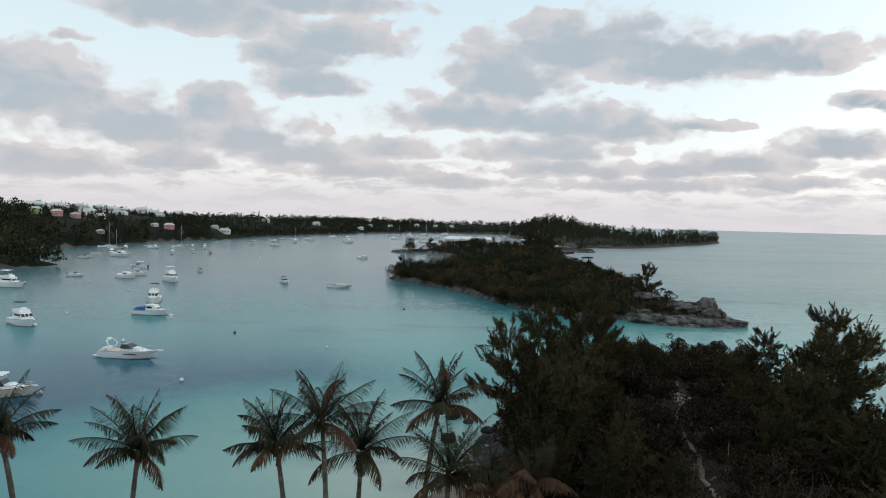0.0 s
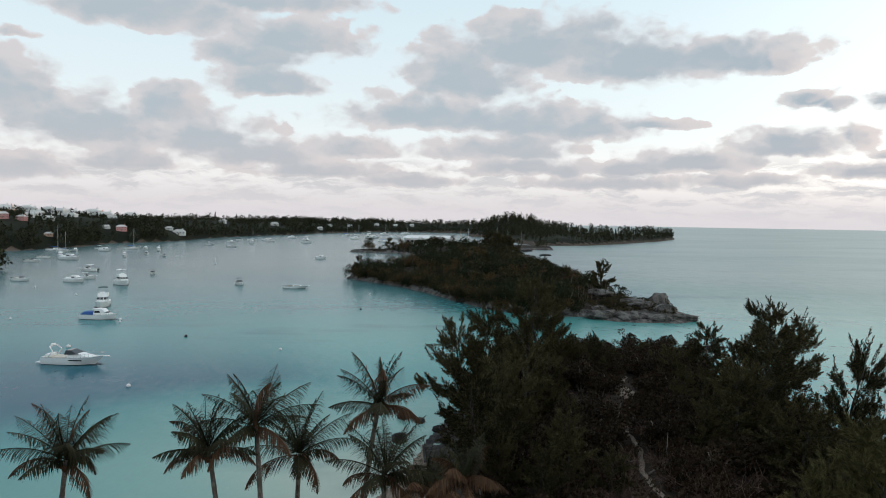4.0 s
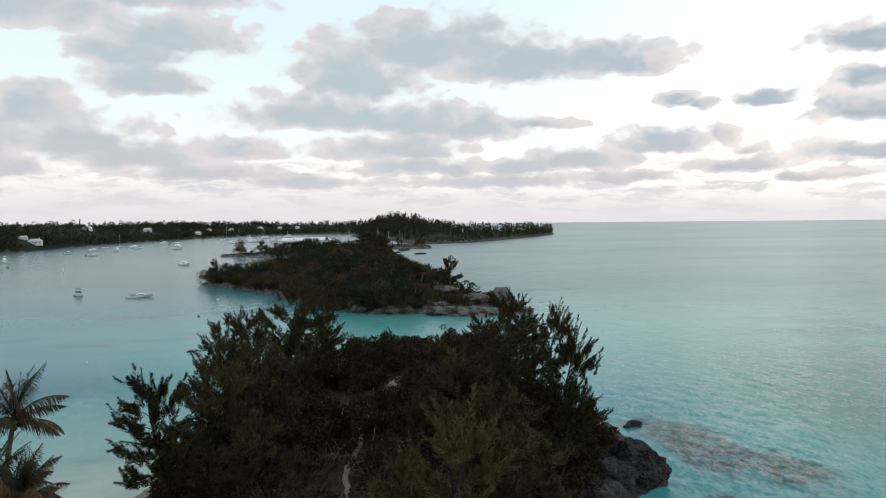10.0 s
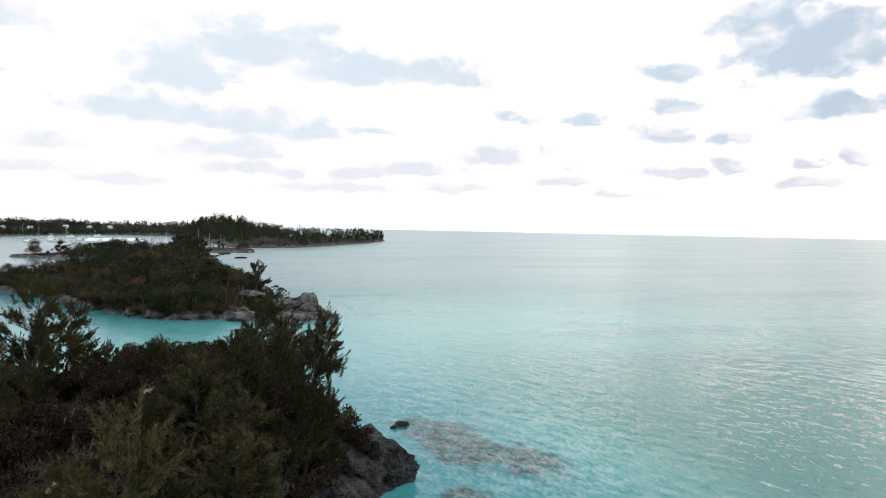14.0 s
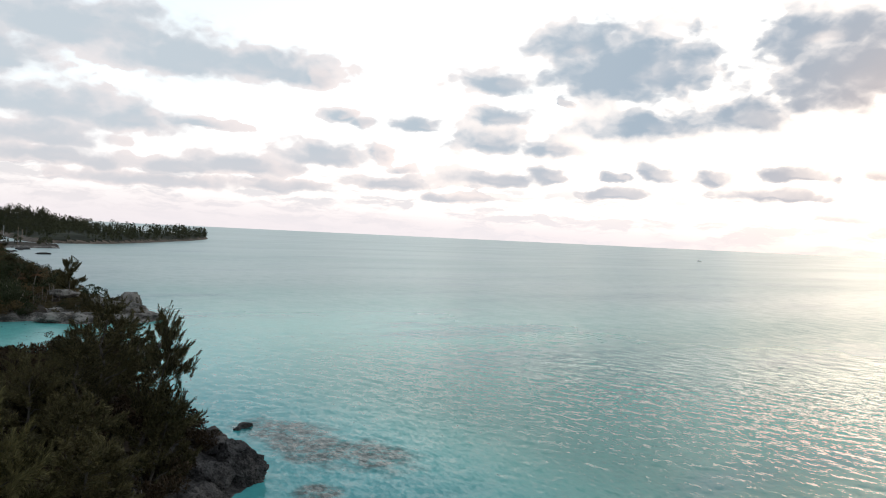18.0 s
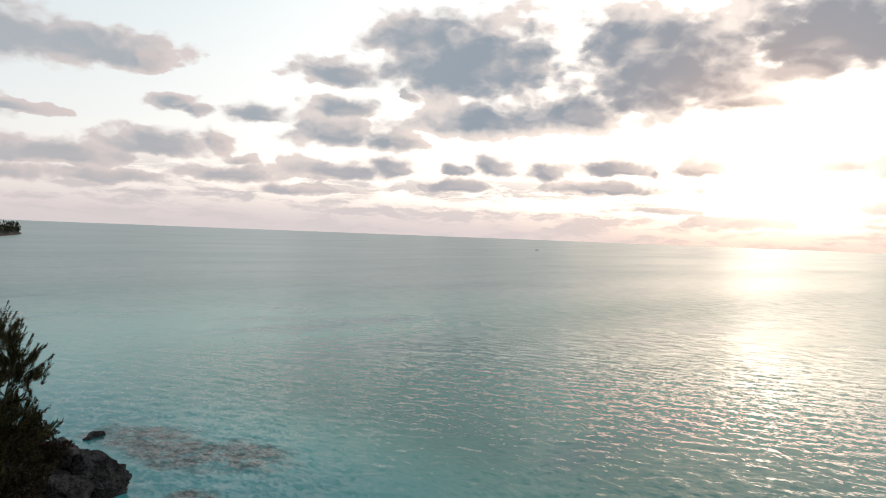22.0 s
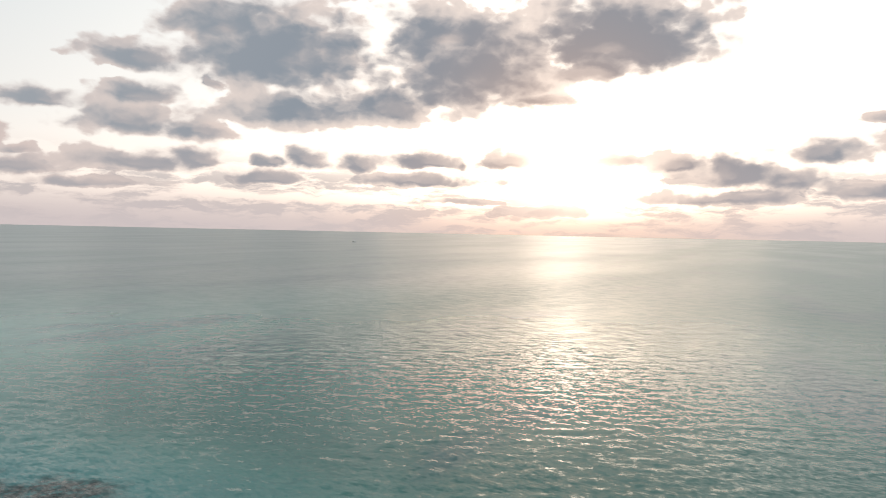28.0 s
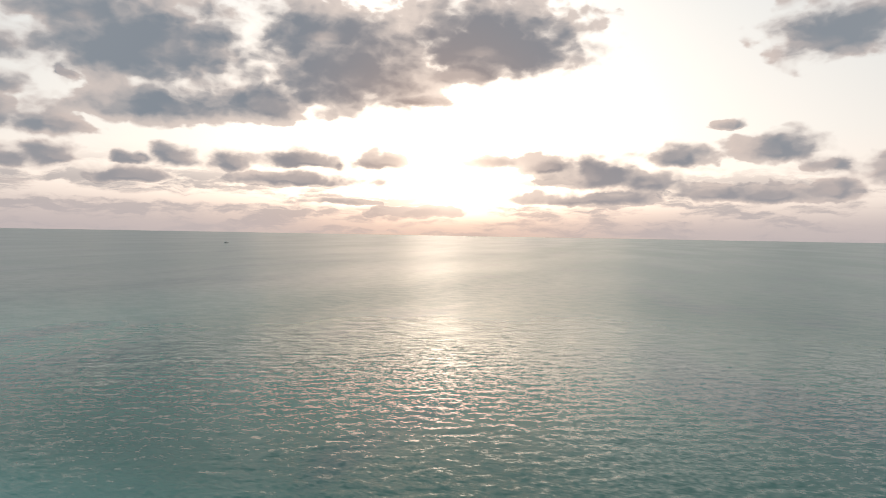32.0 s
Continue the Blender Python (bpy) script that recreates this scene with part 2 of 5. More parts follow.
def mottled(name, a, b, scale, rough=0.8, fine=8.0, relief=0.0, third=None):
    """Two colours in broad patches, broken up by a finer grain."""
    m, n, s = material(name, rough)
    s.inputs["Specular IOR Level"].default_value = 0.15
    p = where(n)
    wide, grain = n.noise(p, scale, 4.0), n.noise(p, scale * fine, 4.0)
    f = n.step(n.math("ADD", n.math("MULTIPLY", wide, 0.65), n.math("MULTIPLY", grain, 0.35)), 0.4, 0.6)
    col = n.mix(f, rgb(*a), rgb(*b))
    if third:
        col = n.mix(n.step(n.noise(p, scale * 2.3, 5.0, 0.65), 0.54, 0.66), col, rgb(*third))
    n.link(col, s.inputs["Base Color"])
    if relief:
        bump(n, s, n.math("ADD", n.math("MULTIPLY", wide, 0.7), grain), 0.8, relief)
    return m


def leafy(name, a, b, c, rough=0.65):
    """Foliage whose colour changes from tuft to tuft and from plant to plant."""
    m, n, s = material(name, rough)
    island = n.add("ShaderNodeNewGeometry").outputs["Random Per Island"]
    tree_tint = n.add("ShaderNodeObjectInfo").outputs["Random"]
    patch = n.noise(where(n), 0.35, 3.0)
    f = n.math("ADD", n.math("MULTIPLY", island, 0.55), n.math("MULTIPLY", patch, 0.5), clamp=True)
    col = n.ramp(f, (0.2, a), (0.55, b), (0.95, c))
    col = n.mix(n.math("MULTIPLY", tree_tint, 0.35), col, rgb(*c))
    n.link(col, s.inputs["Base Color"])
    s.inputs["Specular IOR Level"].default_value = 0.05
    return m


def painted(name, c, rough=0.35, dirt=0.12, scale=2.0, metal=0.0):
    m, n, s = material(name, rough)
    p = where(n)
    f = n.math("MULTIPLY", n.step(n.noise(p, scale, 5.0, 0.65), 0.45, 0.75), dirt)
    n.link(n.mix(f, rgb(*c), rgb(*(v * 0.45 for v in c))), s.inputs["Base Color"])
    s.inputs["Metallic"].default_value = metal
    return m


LIMESTONE = mottled("weathered_limestone", (0.045, 0.04, 0.036), (0.19, 0.175, 0.16), 0.4, 0.9, 9.0, 0.35, (0.03, 0.028, 0.026))
DARK_ROCK = mottled("dark_wet_limestone", (0.018, 0.0165, 0.0165), (0.065, 0.06, 0.058), 0.7, 0.8, 7.0, 0.5, (0.009, 0.0085, 0.008))
SHORE_ROCK = mottled("brown_shore_rock", (0.05, 0.039, 0.03), (0.13, 0.10, 0.08), 0.12, 0.9, 9.0, 0.3, (0.025, 0.021, 0.018))
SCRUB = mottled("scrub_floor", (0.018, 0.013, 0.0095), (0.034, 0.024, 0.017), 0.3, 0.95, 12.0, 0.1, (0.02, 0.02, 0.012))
SAND = mottled("pale_sand", (0.24, 0.195, 0.155), (0.15, 0.12, 0.095), 0.5, 0.95, 12.0, 0.03)
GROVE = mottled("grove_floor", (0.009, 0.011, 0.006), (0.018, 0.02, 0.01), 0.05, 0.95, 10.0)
BARK = mottled("grey_bark", (0.10, 0.085, 0.07), (0.19, 0.17, 0.145), 2.0, 0.9, 6.0, 0.03)
TREE_BARK = mottled("dark_tree_bark", (0.03, 0.025, 0.02), (0.075, 0.065, 0.055), 2.0, 0.9, 6.0, 0.03)
DEADWOOD = mottled("dead_grey_wood", (0.15, 0.125, 0.11), (0.08, 0.066, 0.058), 2.0, 0.9)
TWIGS = mottled("brown_twigs", (0.14, 0.09, 0.068), (0.07, 0.045, 0.036), 2.0, 0.9)
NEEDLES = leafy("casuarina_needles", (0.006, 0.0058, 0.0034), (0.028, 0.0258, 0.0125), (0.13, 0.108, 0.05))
OLIVE = leafy("olive_needles", (0.014, 0.014, 0.0065), (0.048, 0.044, 0.0195), (0.15, 0.128, 0.056))
SHRUB = leafy("shrub_leaves", (0.011, 0.012, 0.006), (0.03, 0.03, 0.014), (0.085, 0.06, 0.03))
SHRUB_GREEN = leafy("dark_green_shrub_leaves", (0.008, 0.011, 0.006), (0.02, 0.025, 0.012), (0.04, 0.045, 0.02))
SHRUB_GOLD = leafy("golden_shrub_leaves", (0.02, 0.014, 0.008), (0.06, 0.04, 0.019), (0.15, 0.098, 0.045))
WOODS = leafy("wood_leaves", (0.012, 0.015, 0.009), (0.03, 0.034, 0.018), (0.085, 0.08, 0.042))
PALM_GREEN = leafy("palm_leaf", (0.010, 0.0115, 0.006), (0.022, 0.024, 0.012), (0.06, 0.05, 0.026))
PALM_DRY = leafy("dry_palm_leaf", (0.03, 0.018, 0.012), (0.07, 0.038, 0.022), (0.15, 0.085, 0.048))
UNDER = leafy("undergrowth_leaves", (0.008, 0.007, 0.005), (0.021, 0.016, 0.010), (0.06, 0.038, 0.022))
GELCOAT = painted("white_gelcoat", (0.86, 0.86, 0.84), 0.25, 0.06)
CREAM = painted("cream_gelcoat", (0.62, 0.55, 0.45), 0.3)
CANVAS_BLUE = painted("blue_canvas", (0.02, 0.09, 0.30), 0.8)
CANVAS_GREEN = painted("dark_green_canvas", (0.012, 0.05, 0.045), 0.8)
BOTTOM = painted("dark_bottom_paint", (0.03, 0.035, 0.045), 0.6)
TINTED = painted("tinted_window", (0.015, 0.018, 0.022), 0.08, 0.0)
STEEL = painted("stainless_tube", (0.6, 0.6, 0.6), 0.25, 0.1, 2.0, 1.0)
ALLOY = painted("grey_mast_alloy", (0.45, 0.45, 0.46), 0.4, 0.1, 2.0, 0.6)
RUBBER = painted("black_rubber", (0.02, 0.02, 0.02), 0.6)
LIME_ROOF = painted("white_lime_roof", (0.80, 0.79, 0.77), 0.8, 0.2, 0.3)
WALLS = {c: painted(c + "_render", v, 0.85, 0.25, 0.4) for c, v in dict(white=(0.72, 0.71, 0.68), pink=(0.62, 0.30, 0.28), teal=(0.25, 0.52, 0.50), green=(0.34, 0.48, 0.10), peach=(0.62, 0.40, 0.28)).items()}
PANE = painted("house_window", (0.03, 0.035, 0.04), 0.1, 0.0)
BUOY_WHITE = painted("buoy_white", (0.75, 0.74, 0.72), 0.4)
TIMBER = mottled("weathered_timber", (0.14, 0.10, 0.075), (0.22, 0.17, 0.13), 1.0, 0.9)


RIPPLE = 0.5


def water_material():
    m, n, s = material("sea_water", 0.05)
    p = where(n)
    s.inputs["IOR"].default_value = 1.333
    s.inputs["Specular IOR Level"].default_value = 0.5
    sep = n.add("ShaderNodeSeparateXYZ")
    n.link(p, sep.inputs[0])
    x, y, _ = sep.outputs
    # the colour of the bed seen through the water: sand flats, deeper basin, dark weed beds; sky sheen farther out
    drift = n.noise(p, 0.012, 4.0, 0.6)
    off = n.math("MULTIPLY", n.math("SUBTRACT", drift, 0.5), 60.0)
    beach = n.vec("LENGTH", n.vec("MULTIPLY", n.vec("SUBTRACT", p, (-1.0, 63.0, 0.0)), (0.85, 1.0, 0.0)))
    shelf = n.step(n.math("ADD", beach, n.math("MULTIPLY", off, 0.6)), 2.0, 46.0)
    col = n.mix(shelf, rgb(0.27, 0.42, 0.365), rgb(0.024, 0.21, 0.22))
    off_beach = n.math("ADD", beach, n.math("MULTIPLY", off, 0.5))
    col = n.mix(n.step(off_beach, 14.0, 3.0, 0.0, 0.7), col, rgb(0.46, 0.50, 0.41))
    drop = n.math("MULTIPLY", n.step(off_beach, 30.0, 46.0), n.step(off_beach, 95.0, 50.0))
    col = n.mix(n.math("MULTIPLY", drop, n.step(x, 2.0, -22.0, 0.0, 0.85)), col, rgb(0.006, 0.07, 0.125))
    sound = n.vec("LENGTH", n.vec("MULTIPLY", n.vec("SUBTRACT", p, (44.0, 140.0, 0.0)), (0.5, 1.0, 0.0)))
    col = n.mix(n.step(sound, 60.0, 20.0), col, rgb(0.075, 0.30, 0.28))
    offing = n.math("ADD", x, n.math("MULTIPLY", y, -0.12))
    east = n.step(n.math("ADD", offing, n.math("MULTIPLY", off, 0.4)), 40.0, 75.0)
    col = n.mix(east, col, rgb(0.125, 0.355, 0.295))
    # far water greyed with range: reflected sky put into the base colour
    far_sheen = n.step(n.math("ADD", n.vec("LENGTH", p), n.math("MULTIPLY", off, 1.2)), 95.0, 330.0)
    col = n.mix(n.math("MULTIPLY", far_sheen, 0.75), col, rgb(0.115, 0.15, 0.148))
    col = n.mix(n.math("MULTIPLY", n.math("MULTIPLY", east, n.step(n.math("ADD", y, n.math("MULTIPLY", off, 0.5)), 140.0, 75.0, 0.0, 0.92)), n.step(n.vec("LENGTH", n.vec("SUBTRACT", p, (46.0, 56.0, 0.0))), 4.0, 34.0)), col, rgb(0.012, 0.13, 0.108))
    weed = n.math("MULTIPLY", n.step(n.noise(n.vec("MULTIPLY", p, (0.7, 1.6, 1)), 0.016, 5.0, 0.6), 0.52, 0.66), 0.5)
    col = n.mix(weed, col, rgb(0.02, 0.085, 0.12))
    patch = None
    for cx, cy, lx, ly in ((53.0, 64.0, 0.17, 0.075), (47.2, 49.0, 0.36, 0.3), (57.0, 56.0, 0.2, 0.13)):
        d = n.vec("LENGTH", n.vec("MULTIPLY", n.vec("SUBTRACT", p, (cx, cy, 0.0)), (lx, ly, 0.0)))
        patch = d if patch is None else n.math("MINIMUM", patch, d)
    reef = n.math("MULTIPLY", n.step(n.math("ADD", patch, n.math("MULTIPLY", n.math("SUBTRACT", n.noise(p, 0.3, 4.0, 0.6), 0.5), 1.3)), 1.0, 0.45), n.step(n.noise(p, 0.7, 4.0, 0.7), 0.34, 0.56, 0.35, 1.0))
    col = n.mix(n.math("MULTIPLY", reef, 0.92), col, rgb(0.022, 0.02, 0.015))
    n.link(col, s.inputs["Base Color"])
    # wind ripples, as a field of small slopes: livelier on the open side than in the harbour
    def slopes(scale, detail, stretch, turn=0.0):
        t = n.add("ShaderNodeTexNoise")
        r = n.add("ShaderNodeVectorRotate", rotation_type="Z_AXIS")
        n.link(p, r.inputs["Vector"])
        r.inputs["Angle"].default_value = radians(turn)
        n.link(n.vec("MULTIPLY", r.outputs[0], stretch), t.inputs["Vector"])
        t.inputs["Scale"].default_value, t.inputs["Detail"].default_value, t.inputs["Roughness"].default_value = scale, detail, 0.6
        return n.vec("SUBTRACT", t.outputs["Color"], (0.5, 0.5, 0.5))

    chop = n.vec("ADD", slopes(2.1, 3.0, (1.25, 0.6, 1.0), 14.0), n.vec("MULTIPLY", slopes(0.75, 2.0, (1.3, 0.55, 1.0), -12.0), (0.6, 0.6, 0.6)))
    roll = n.vec("MULTIPLY", slopes(0.22, 3.0, (1.0, 0.65, 1.0), 4.0), (1.0, 1.0, 0.0))
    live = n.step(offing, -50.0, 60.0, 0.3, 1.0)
    range_ = n.vec("LENGTH", n.vec("SUBTRACT", p, (15.0, 0.0, 0.0)))
    far = n.step(range_, 30.0, 260.0)
    streak = n.step(n.noise(n.vec("MULTIPLY", p, (0.25, 1.0, 1.0)), 0.012, 4.0, 0.6), 0.35, 0.65, 0.85, 1.1)
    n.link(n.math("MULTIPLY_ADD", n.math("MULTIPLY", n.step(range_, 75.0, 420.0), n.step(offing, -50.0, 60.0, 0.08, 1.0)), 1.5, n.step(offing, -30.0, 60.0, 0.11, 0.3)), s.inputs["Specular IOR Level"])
    n.link(n.math("ADD", n.step(offing, -30.0, 60.0, 0.16, 0.13), n.math("MULTIPLY", n.math("MULTIPLY", far, live), n.math("MULTIPLY", streak, 0.2))), s.inputs["Roughness"])
    gust = n.step(n.noise(n.vec("MULTIPLY", p, (0.4, 1.0, 1)), 0.02, 3.0), 0.35, 0.65, 0.7, 1.05)
    calm = n.math("MINIMUM", 1.0, n.math("DIVIDE", 95.0, range_))
    force = n.math("MULTIPLY", n.math("MULTIPLY", live, n.math("MULTIPLY", gust, calm)), RIPPLE)
    lean = n.add("ShaderNodeVectorMath", operation="SCALE")
    n.link(n.vec("MULTIPLY", chop, (1.0, 1.0, 0.0)), lean.inputs[0])
    n.link(force, lean.inputs["Scale"])
    swell = n.add("ShaderNodeVectorMath", operation="SCALE")
    n.link(roll, swell.inputs[0])
    n.link(n.math("MULTIPLY", n.math("MULTIPLY", live, gust), n.math("MULTIPLY", n.step(range_, 80.0, 220.0), n.step(range_, 1200.0, 250.0, 0.0, 0.26))), swell.inputs["Scale"])
    n.link(n.vec("NORMALIZE", n.vec("ADD", n.vec("ADD", n.add("ShaderNodeNewGeometry").outputs["Normal"], lean.outputs[0]), swell.outputs[0])), s.inputs["Normal"])
    return m


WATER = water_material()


# ---- mesh helpers ----
def mesh_from(name, verts, faces, mats, indices=None, smooth=False):
    me = bpy.data.meshes.new(name)
    me.from_pydata([tuple(v) for v in verts], [], [tuple(f) for f in faces])
    for m in mats if isinstance(mats, (list, tuple)) else [mats]:
        me.materials.append(m)
    if indices is not None:
        me.polygons.foreach_set("material_index", np.asarray(indices, dtype=np.int32))
    if smooth:
        me.polygons.foreach_set("use_smooth", np.ones(len(me.polygons), dtype=bool))
    me.update()
    return me


def part(name, bm, mat, parent=None, label="", smooth=False):
    me = bpy.data.meshes.new(name)
    bm.to_mesh(me)
    bm.free()
    me.materials.append(mat)
    if smooth:
        me.polygons.foreach_set("use_smooth", np.ones(len(me.polygons), dtype=bool))
    ob = new(name, me)
    ob.parent = parent
    return tagged(ob, label)


def table(seed):
    return np.random.RandomState(seed).rand(256, 256)


TABLES = [table(k) for k in range(6)]


def vnoise(x, y, k=0):
    """Smooth value noise on arrays, 0 to 1, one unit a cell."""
    x, y = np.asarray(x, float), np.asarray(y, float)
    i, j = np.floor(x).astype(int), np.floor(y).astype(int)
    u, v = x - i, y - j
    u, v, t = u * u * (3 - 2 * u), v * v * (3 - 2 * v), TABLES[k % 6]
    i, j, i1, j1 = i % 256, j % 256, (i + 1) % 256, (j + 1) % 256
    return (t[i, j] * (1 - u) + t[i1, j] * u) * (1 - v) + (t[i, j1] * (1 - u) + t[i1, j1] * u) * v


def fbm(x, y, k=0, octaves=4):
    total, amp, s = 0.0, 0.5, 1.0
    for o in range(octaves):
        total, amp, s = total + amp * vnoise(np.asarray(x) * s + 17.3 * o, np.asarray(y) * s + 5.1 * o, k + o), amp * 0.5, s * 2.03
    return total


def inside_by(poly, x, y):
    """Distance from the outline, positive inside."""
    p = np.asarray(poly, float)
    x, y = np.asarray(x, float), np.asarray(y, float)
    best, odd = np.full(x.shape, 1e9), np.zeros(x.shape, bool)
    for (x0, y0), (x1, y1) in zip(p, np.roll(p, -1, 0)):
        dx, dy = x1 - x0, y1 - y0
        t = np.clip(((x - x0) * dx + (y - y0) * dy) / (dx * dx + dy * dy + 1e-9), 0, 1)
        best = np.minimum(best, np.hypot(x - x0 - t * dx, y - y0 - t * dy))
        if dy:
            odd ^= ((y0 > y) != (y1 > y)) & (x < (y - y0) / dy * dx + x0)
    return np.where(odd, best, -best)


def smooth01(v):
    v = np.clip(v, 0, 1)
    return v * v * (3 - 2 * v)


def rand(seed):
    return np.random.RandomState(seed)


# ---- water ----
def build_water():
    """One sheet to the horizon, fine where the view is, with real wind waves near by."""
    cx, cy = 12.0, 0.0
    az = np.radians(np.concatenate([np.arange(-46, 122, 0.18), np.arange(125, 305, 10.0)]))
    r = [1.0, 30.0]
    while r[-1] < 2000:
        r.append(r[-1] * (1.0045 if r[-1] < 200 else 1.0065))
    while r[-1] < 30000:
        r.append(r[-1] * 1.25)
    r = np.array(r)
    R, A = np.meshgrid(r, az, indexing="ij")
    X, Y = cx + R * np.sin(A), cy + R * np.cos(A)
    Z, g = np.zeros_like(X), rand(5)
    for i in range(84):
        wl = 1.6 * (1.021 ** i)
        ang = radians(262 + g.normal(0, 50))
        k = 2 * math.pi / wl
        fade = smooth01((wl * 150 - R) / (wl * 90))
        Z += 0.0011 * wl * (1.0 if wl < 4 else 0.4) * fade * np.sin(k * (X * math.sin(ang) + Y * math.cos(ang)) + g.rand() * 6.28)
    live = 0.22 + 0.78 * smooth01((X - 0.12 * Y + 30) / 90)
    Z *= live * smooth01((420 - R) / 250) * 0.9
    nr, na = R.shape
    a = np.arange(nr * na).reshape(nr, na)
    q = np.stack([a[:-1, :], a[1:, :], np.roll(a, -1, 1)[1:, :], np.roll(a, -1, 1)[:-1, :]], -1).reshape(-1, 4)[:, ::-1]
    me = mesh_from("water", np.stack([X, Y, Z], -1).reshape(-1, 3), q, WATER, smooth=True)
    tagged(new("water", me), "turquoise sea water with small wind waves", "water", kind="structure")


build_water()


# ---- land ----
from mathutils.bvhtree import BVHTree


class Land:
    def __init__(self, name, outline, rise, res, mats, label, pad=4.0):
        self.outline, self.rise = outline, rise
        p = np.asarray(outline, float)
        lo, hi = p.min(0) - pad, p.max(0) + pad
        xs, ys = np.arange(lo[0], hi[0] + res, res), np.arange(lo[1], hi[1] + res, res)
        X, Y = np.meshgrid(xs, ys, indexing="ij")
        D = inside_by(outline, X, Y) + (fbm(X / 9, Y / 9, 2) - 0.47) * min(2.6, res * 4)
        Z = self.height(X, Y, D)
        kind = self.surface(X, Y, D, Z)
        nx, ny = X.shape
        a = np.arange(nx * ny).reshape(nx, ny)
        q = np.stack([a[:-1, :-1], a[1:, :-1], a[1:, 1:], a[:-1, 1:]], -1).reshape(-1, 4)
        keep = (D.reshape(-1)[q] > -pad).any(1)
        q = q[keep]
        used = np.unique(q)
        back = np.full(nx * ny, -1)
        back[used] = np.arange(len(used))
        V = np.stack([X, Y, Z], -1).reshape(-1, 3)[used]
        me = mesh_from(name, V, back[q], mats, kind.reshape(-1)[q[:, 0]].astype(int), smooth=True)
        self.ob = tagged(new(name, me), label, "land", kind="structure")
        self.tree = BVHTree.FromPolygons([tuple(v) for v in V], [tuple(f) for f in back[q]])

    def height(self, X, Y, D):
        return np.where(D > 0, self.rise(X, Y, D), np.maximum(D * 0.6, -1.5) - 0.1)

    def surface(self, X, Y, D, Z):
        return np.where(D < 1.5, 1, 0)

    def z(self, x, y):
        hit = self.tree.ray_cast(Vector((x, y, 200.0)), Vector((0, 0, -1)))[0]
        return hit.z if hit else -1.0

    def zs(self, X, Y):
        return np.array([self.z(x, y) for x, y in zip(X, Y)])


HEAD = [(-95, -40), (-95, 30), (-45, 38), (-26, 42), (-12, 47), (-4, 54), (1, 64), (3, 74), (7, 84), (12, 96), (19, 110), (30, 121), (44, 127), (58, 129.5), (61, 127.5), (55, 123), (49, 112), (45, 98),
        (43, 86), (45, 74), (46, 68), (44, 63), (45.5, 58), (44.8, 54), (41, 52), (37, 48), (34, 38), (37, 22), (42, 5), (48, -40)]
PATHWAY = [(15.8, 36), (16.4, 44.5), (17.6, 50), (18.6, 55.5), (20, 61), (22.2, 66), (23, 72), (26, 80)]


def off_path(X, Y):
    best = np.full(np.shape(X), 1e9)
    for (x0, y0), (x1, y1) in zip(PATHWAY, PATHWAY[1:]):
        t = np.clip(((X - x0) * (x1 - x0) + (Y - y0) * (y1 - y0)) / ((x1 - x0) ** 2 + (y1 - y0) ** 2), 0, 1)
        best = np.minimum(best, np.hypot(X - x0 - t * (x1 - x0), Y - y0 - t * (y1 - y0)))
    return best


def head_rise(X, Y, D):
    beach = smooth01((14 - X - 0.05 * Y) / 16)
    crag = smooth01(D / 4.5) * 0.45 + smooth01((D - 3) / 6) * 0.55
    top = 3.0 + 3.4 * smooth01((D - 2) / 14) * smooth01((100 - Y) / 30) - 2.0 * smooth01((Y - 100) / 18)
    hard = crag * top + (fbm(X / 2.2, Y / 2.2, 1) - 0.47) * 2.0 * smooth01(D / 2) * smooth01((9 - D) / 6) + (fbm(X / 6, Y / 6, 3) - 0.47) * 1.6 * smooth01(D / 5)
    soft = 0.15 + 1.6 * smooth01(D / 14) + 4.6 * smooth01((D - 8) / 18) + (fbm(X / 5, Y / 5, 3) - 0.47) * 0.6 * smooth01(D / 6)
    return beach * soft + (1 - beach) * hard


class Headland(Land):
    def surface(self, X, Y, D, Z):
        beach = smooth01((14 - X - 0.05 * Y) / 16) > 0.5
        kind = np.where(D < 7.5 + 3 * (fbm(X / 3, Y / 3, 4) - 0.5), 1, 0)
        kind = np.where(beach & (D < 10), 2, np.where(beach, 0, kind))
        return kind


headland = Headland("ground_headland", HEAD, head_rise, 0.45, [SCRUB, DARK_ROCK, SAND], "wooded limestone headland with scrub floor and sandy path")



